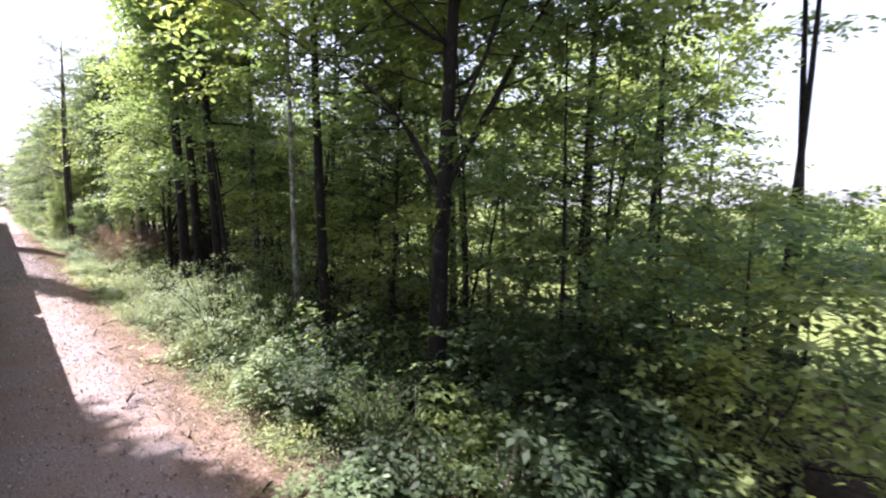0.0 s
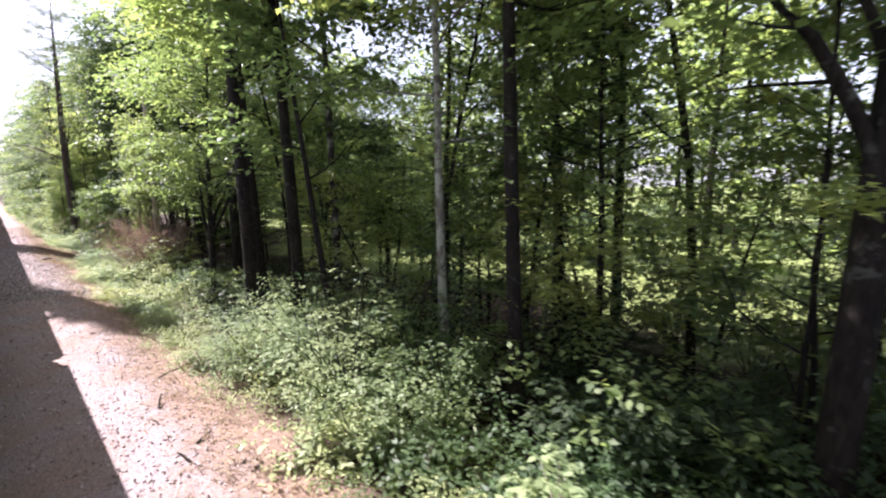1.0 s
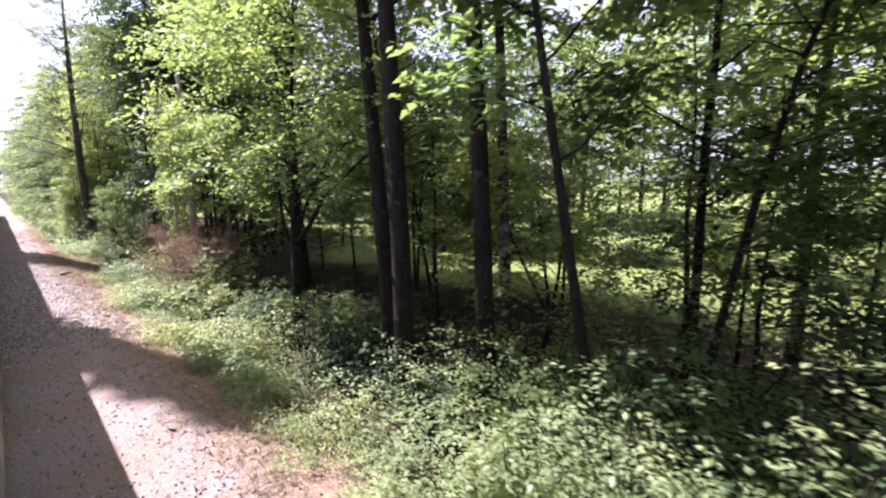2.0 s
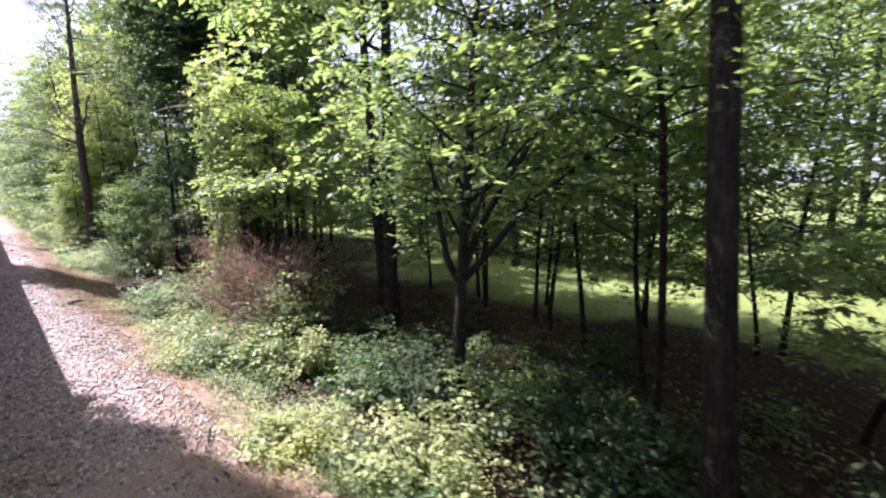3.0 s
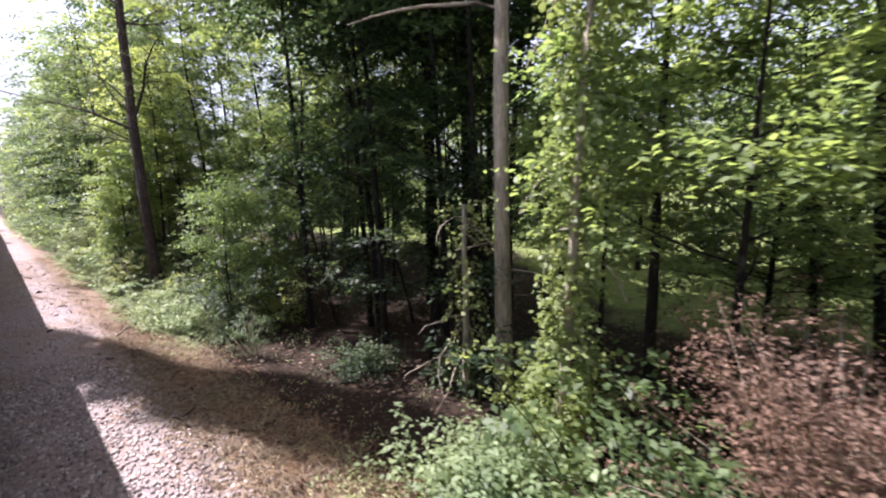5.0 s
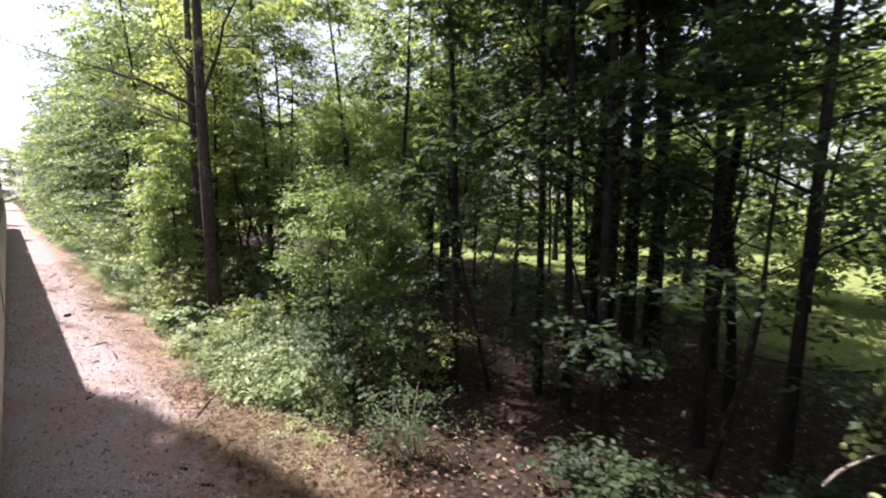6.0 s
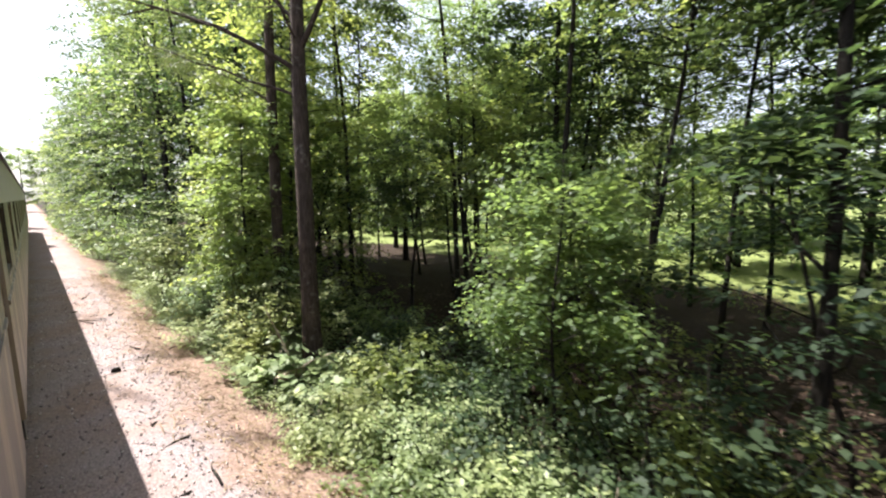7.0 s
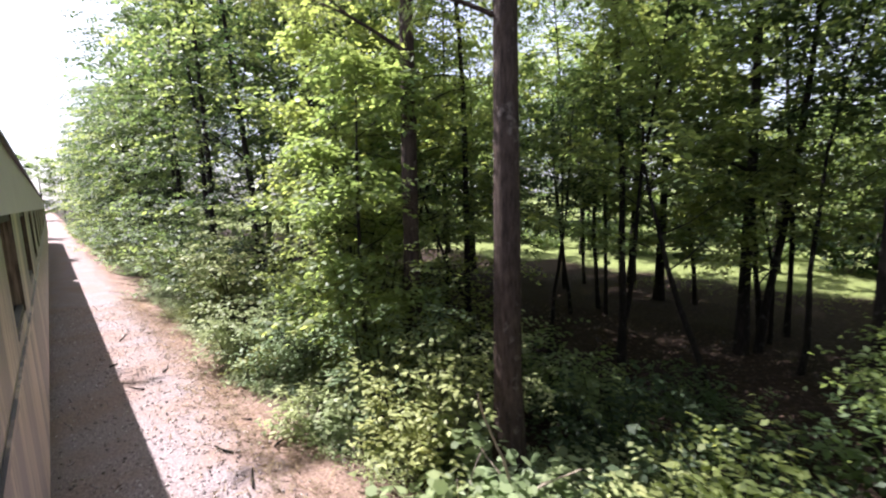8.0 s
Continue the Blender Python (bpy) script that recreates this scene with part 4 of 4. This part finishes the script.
# dead red-brown bush
shrub(4.75, 28.35, 2.7, 1.65, "dead bush with rust-brown withered leaves", name="dead_bush", seed=5, stems=64, per=66, leaf=MAT_DEAD, size=0.048, length=0.2, leaves=10, slim=0.5, flat=0.7)


def bare_branch(x, y, z, label, seed, ln=1.15):
    """A bleached fallen branch with bare side twigs."""
    rng = np.random.default_rng(seed)
    ob = thing("fallen_branch", x, y, z, label, "branch", "fallen branches")
    a = rng.uniform(0, 6.28)
    path = bent((0, 0, 0), (math.cos(a), math.sin(a), 0.35), ln, 9, rng, -0.4, 0.42)
    w = Wood()
    w.tube(path, [0.034 * (1 - 0.085 * i) for i in range(10)], 7)
    piece("stem", w.mesh("stem", MAT_SNAG), ob)
    small = Wood()
    for i in range(7):
        b = a + rng.uniform(-1.5, 1.5)
        small.tube(bent(along(path, rng.uniform(0.2, 1)), (math.cos(b), math.sin(b), rng.uniform(0, 0.9)), rng.uniform(0.25, 0.65), 4, rng, 0.0, 0.42), [0.012, 0.01, 0.008, 0.006, 0.004], 5)
    piece("twig", small.mesh("twig", MAT_SNAG), ob, kind="stuff")


for i, (x, y, z) in enumerate(((4.1, 27.1, 0.35), (4.3, 26.7, 0.2), (3.7, 27.3, 0.3), (4.0, 26.3, -0.3), (3.6, 26.9, 0.0), (3.5, 27.6, 0.1), (4.5, 26.9, 0.5), (3.9, 26.6, 0.45), (3.4, 26.4, -0.2))):
    bare_branch(x, y, z, "bleached bare branch by the dead bush", 80 + i)

# ---- ballast, litter and ground plants ----
def scatter_stones(count, seed):
    rng = np.random.default_rng(seed)
    x = rng.uniform(-0.6, 1.9, count)
    y = rng.uniform(1.5, 62, count)
    y = np.where(rng.uniform(0, 1, count) < 0.45, y, rng.uniform(23, 40, count))
    z = np.array([ground_z(a, b) for a, b in zip(x, y)])
    s = rng.uniform(0.007, 0.018, (count, 1)) + 0.013 * ((y > 22) & (y < 39))[:, None] * rng.uniform(0.2, 1, (count, 1))
    corner = np.array([(a, b, c) for c in (-1, 1) for b in (-1, 1) for a in (-1, 1)], dtype=float)
    v = corner[None] * s[:, :, None] * rng.uniform(0.5, 1.1, (count, 8, 3))
    an = rng.uniform(0, 6.28, count)
    ca, sa = np.cos(an)[:, None], np.sin(an)[:, None]
    v = np.stack([v[:, :, 0] * ca - v[:, :, 1] * sa, v[:, :, 0] * sa + v[:, :, 1] * ca, v[:, :, 2] * 0.8], -1)
    v += np.stack([x, y, z + 0.008], -1)[:, None, :]
    f = np.array([(4, 5, 7, 6), (0, 1, 5, 4), (2, 6, 7, 3), (0, 4, 6, 2), (1, 3, 7, 5)])
    q = (np.arange(count)[:, None, None] * 8 + f[None]).reshape(-1, 4)
    return v.reshape(-1, 3), q


tagged(new("ballast", quads("ballast", *scatter_stones(17000, 3), MAT_STONE)), "loose grey-brown ballast stones on the shoulder", "ballast", kind="stuff")


def flat_leaves(count, x0, x1, seed, size, y0=1, y1=62):
    rng = np.random.default_rng(seed)
    x, y = rng.uniform(x0, x1, count), rng.uniform(y0, y1, count)
    z = np.array([ground_z(a, b) for a, b in zip(x, y)]) + rng.uniform(0.006, 0.03, count)
    a = rng.uniform(0, 6.28, count)
    w = np.stack([np.cos(a), np.sin(a), np.zeros(count)], -1)
    return sprays(np.stack([x, y, z + 0.01], -1), w, rng, 0.05, 1, size, 0.5, 0.0, 0.2)


tagged(new("leaf_litter", quads("leaf_litter", *flat_leaves(7000, 0.2, 3.2, 8, 0.06), MAT_LITTER)), "scattered brown fallen leaves on the gravel", "leaf litter", kind="stuff")
tagged(new("bank_litter", quads("bank_litter", *flat_leaves(9000, 1.5, 3.4, 10, 0.085, 30, 43), MAT_BANK)), "red-brown pine straw and leaves on the bank", "leaf litter", kind="stuff")
tagged(new("forest_litter", quads("forest_litter", *flat_leaves(26000, 2.4, 13, 9, 0.1), MAT_LITTER)), "brown fallen leaves on the forest floor", "leaf litter", kind="stuff")


def ground_cover(count, seed):
    rng = np.random.default_rng(seed)
    y = rng.uniform(-2, 64, count)
    x = 2.0 + 0.2 * (y > 40) + 3.4 * rng.beta(1.0, 1.6, count)
    edge = np.array([0.35 * wobble(0, b, 0.5) + 0.2 * wobble(5, b, 1.7) for b in y])
    x = x + edge
    keep = ~((y > 32.8) & (y < 40) & (x < 5) & (rng.uniform(0, 1, count) < 0.88))
    x, y = x[keep], y[keep]
    keep = ~((y < 6) & (x > 2.9) | (y > 15) & (y < 25) & (x > 3.6))
    x, y = x[keep], y[keep]
    dense = np.array([wobble(a + 9, b, 0.9) for a, b in zip(x, y)]) > -0.12
    x, y = x[dense], y[dense]
    z = np.array([ground_z(a, b) for a, b in zip(x, y)]) + rng.uniform(0.02, 0.16, len(x))
    a = rng.uniform(0, 6.28, len(x))
    w = np.stack([np.cos(a), np.sin(a), rng.uniform(0.1, 1.2, len(x))], -1)
    return sprays(np.stack([x, y, z], -1), w, rng, 0.2, 8, 0.05, 0.42, 0.2, 0.3)


tagged(new("ground_plants", quads("ground_plants", *ground_cover(15000, 4), MAT_HERB)), "low green weeds along the gravel's edge", "weeds", kind="stuff")



def lawn_blades(count, seed):
    """Short mown grass over the lawn's near part."""
    rng = np.random.default_rng(seed)
    y = rng.uniform(4, 52, count)
    x = 13.0 + 5.0 * np.clip((y - 33) / 10, 0, 1) + rng.uniform(0, 9, count)
    z = np.array([ground_z(a, b) for a, b in zip(x, y)])
    a = rng.uniform(0, 6.28, count)
    w = np.stack([np.cos(a), np.sin(a), rng.uniform(0.6, 2.0, count)], -1)
    return sprays(np.stack([x, y, z], -1), w, rng, 0.08, 4, 0.11, 0.16, 0.1, 0.4, 40)


MAT_GRASS = leaf_material("grass_blade", (0.09, 0.12, 0.04), (0.24, 0.27, 0.1), (0.35, 0.42, 0.12))
tagged(new("lawn_grass", quads("lawn_grass", *lawn_blades(6000, 12), MAT_GRASS)), "short mown green grass of the lawn", "grass", kind="stuff")


def stick(x, y, ln, turn, seed, mat=MAT_BARK, label="dark dead stick lying on the gravel"):
    rng = np.random.default_rng(seed)
    w = Wood()
    a = math.radians(turn)
    g = 2.6 if seed == 203 else 1.0
    w.tube(bent((0, 0, 0.02 * g), (math.cos(a), math.sin(a), 0.02), ln, 4, rng, 0.0, 0.12), [0.016 * g, 0.018 * g, 0.015 * g, 0.012 * g, 0.007 * g], 6)
    ob = new("stick", w.mesh("stick", mat))
    ob.location = (x, y, ground_z(x, y))
    tagged(ob, label, "stick", "sticks on the gravel")


for i, (x, y, ln, a) in enumerate(((1.22, 10.9, 0.45, 100), (1.5, 8.7, 0.35, 30), (1.15, 8.0, 0.4, 80), (1.3, 32.7, 0.5, -50), (1.45, 35.1, 0.5, 110), (1.3, 12.6, 0.35, 70), (1.6, 14.0, 0.4, 20),
                                   (1.2, 44.5, 0.4, 90), (0.9, 46.5, 0.35, 60), (1.5, 48.4, 0.45, 40), (1.35, 50.2, 0.3, 120), (1.7, 29.2, 0.5, 75), (1.0, 30.6, 0.3, 10), (1.5, 22.0, 0.4, 95), (1.6, 41.0, 0.5, 50))):
    stick(x, y, ln, a, 200 + i)

rng = np.random.default_rng(31)
for i in range(26):
    y = rng.uniform(31, 40)
    stick(rng.uniform(1.5, 2.6), y, rng.uniform(0.15, 0.5), rng.uniform(0, 180), 240 + i, MAT_SNAG if i % 3 else MAT_BARK, "pale broken bark and twig on the bank" if i % 3 else "dark dead stick lying on the gravel")
for i in range(34):
    stick(rng.uniform(0.5, 2.0), rng.uniform(3, 58), rng.uniform(0.12, 0.4), rng.uniform(0, 180), 280 + i)


def wood_chunk(x, y):
    """A short split billet of dark wood."""
    bm = bmesh.new()
    ring = [(0.09, 0.0), (0.06, 0.09), (-0.05, 0.1), (-0.1, 0.02), (-0.03, -0.07)]
    ends = [[bm.verts.new((k * 0.05 + 0.008 * i * k, 0.45 * a * (1 - 0.1 * k), 0.45 * b * (1 + 0.12 * k) + 0.03)) for i, (a, b) in enumerate(ring)] for k in (-1, 1)]
    for i in range(5):
        bm.faces.new((ends[0][i], ends[0][(i + 1) % 5], ends[1][(i + 1) % 5], ends[1][i]))
    bm.faces.new(list(reversed(ends[0])))
    bm.faces.new(ends[1])
    bmesh.ops.recalc_face_normals(bm, faces=bm.faces)
    bmesh.ops.bevel(bm, geom=bm.edges[:], offset=0.005, segments=1, affect="EDGES")
    me = bpy.data.meshes.new("wood_chunk")
    bm.to_mesh(me)
    bm.free()
    me.materials.append(MAT_BARK)
    ob = new("wood_chunk", me)
    ob.location = (x, y, ground_z(x, y) + 0.01)
    tagged(ob, "dark split chunk of wood lying on the gravel", "wood")


wood_chunk(0.82, 49.2)


def fallen_log(x, y, label):
    """A grey broken log on the ground with a thin dead stem standing from it."""
    rng = np.random.default_rng(91)
    ob = thing("fallen_log", x, y, ground_z(x, y), label, "log")
    w = Wood()
    w.tube(bent((-0.7, -0.35, 0.55), (0.9, 0.5, -0.12), 1.7, 8, rng, -0.1, 0.06), [0.05, 0.085, 0.09, 0.09, 0.095, 0.09, 0.085, 0.08, 0.04], 10, 0.08, rng)
    piece("trunk", w.mesh("trunk", MAT_SNAG), ob, "grey weathered log with broken ends")
    for a, climb, ln, r in ((2.6, 2.6, 1.5, 0.025), (-0.8, 0.3, 0.8, 0.022), (1.9, 1.4, 0.7, 0.018), (-2.4, -0.5, 0.6, 0.03)):
        lw = Wood()
        lw.tube(bent((-0.2, -0.1, 0.5), (math.cos(a), math.sin(a), climb), ln, 5, rng, 0.0, 0.12), [r * (1 - 0.14 * k) for k in range(6)], 6)
        piece("limb", lw.mesh("limb", MAT_SNAG), ob)


fallen_log(3.55, 47.3, "grey broken log with dead stems at the foot of a pine")


def straw(count, seed):
    """Dry grass and pine straw along the edge of the gravel."""
    rng = np.random.default_rng(seed)
    y = rng.uniform(0, 62, count)
    x = 1.75 + np.array([0.3 * wobble(0, b, 0.5) for b in y]) + rng.normal(-0.05, 0.3, count)
    bare = rng.uniform(0, 1, count) < 0.4
    y = np.where(bare, rng.uniform(31.5, 41, count), y)
    x = np.where(bare, rng.uniform(1.3, 2.9, count), x)
    z = np.array([ground_z(a, b) for a, b in zip(x, y)])
    a = rng.uniform(0, 6.28, count)
    w = np.stack([np.cos(a), np.sin(a), rng.uniform(-0.1, 0.5, count)], -1)
    return sprays(np.stack([x, y, z + 0.012], -1), w, rng, 0.12, 3, 0.2, 0.06, 0.1, 0.3, 25)


MAT_STRAW = leaf_material("dry_grass", (0.19, 0.12, 0.085), (0.45, 0.325, 0.25), (0.28, 0.19, 0.12), 0.8)
tagged(new("dry_grass", quads("dry_grass", *straw(13000, 6), MAT_STRAW)), "tan dry grass and pine straw edging the gravel", "dry grass", kind="stuff")
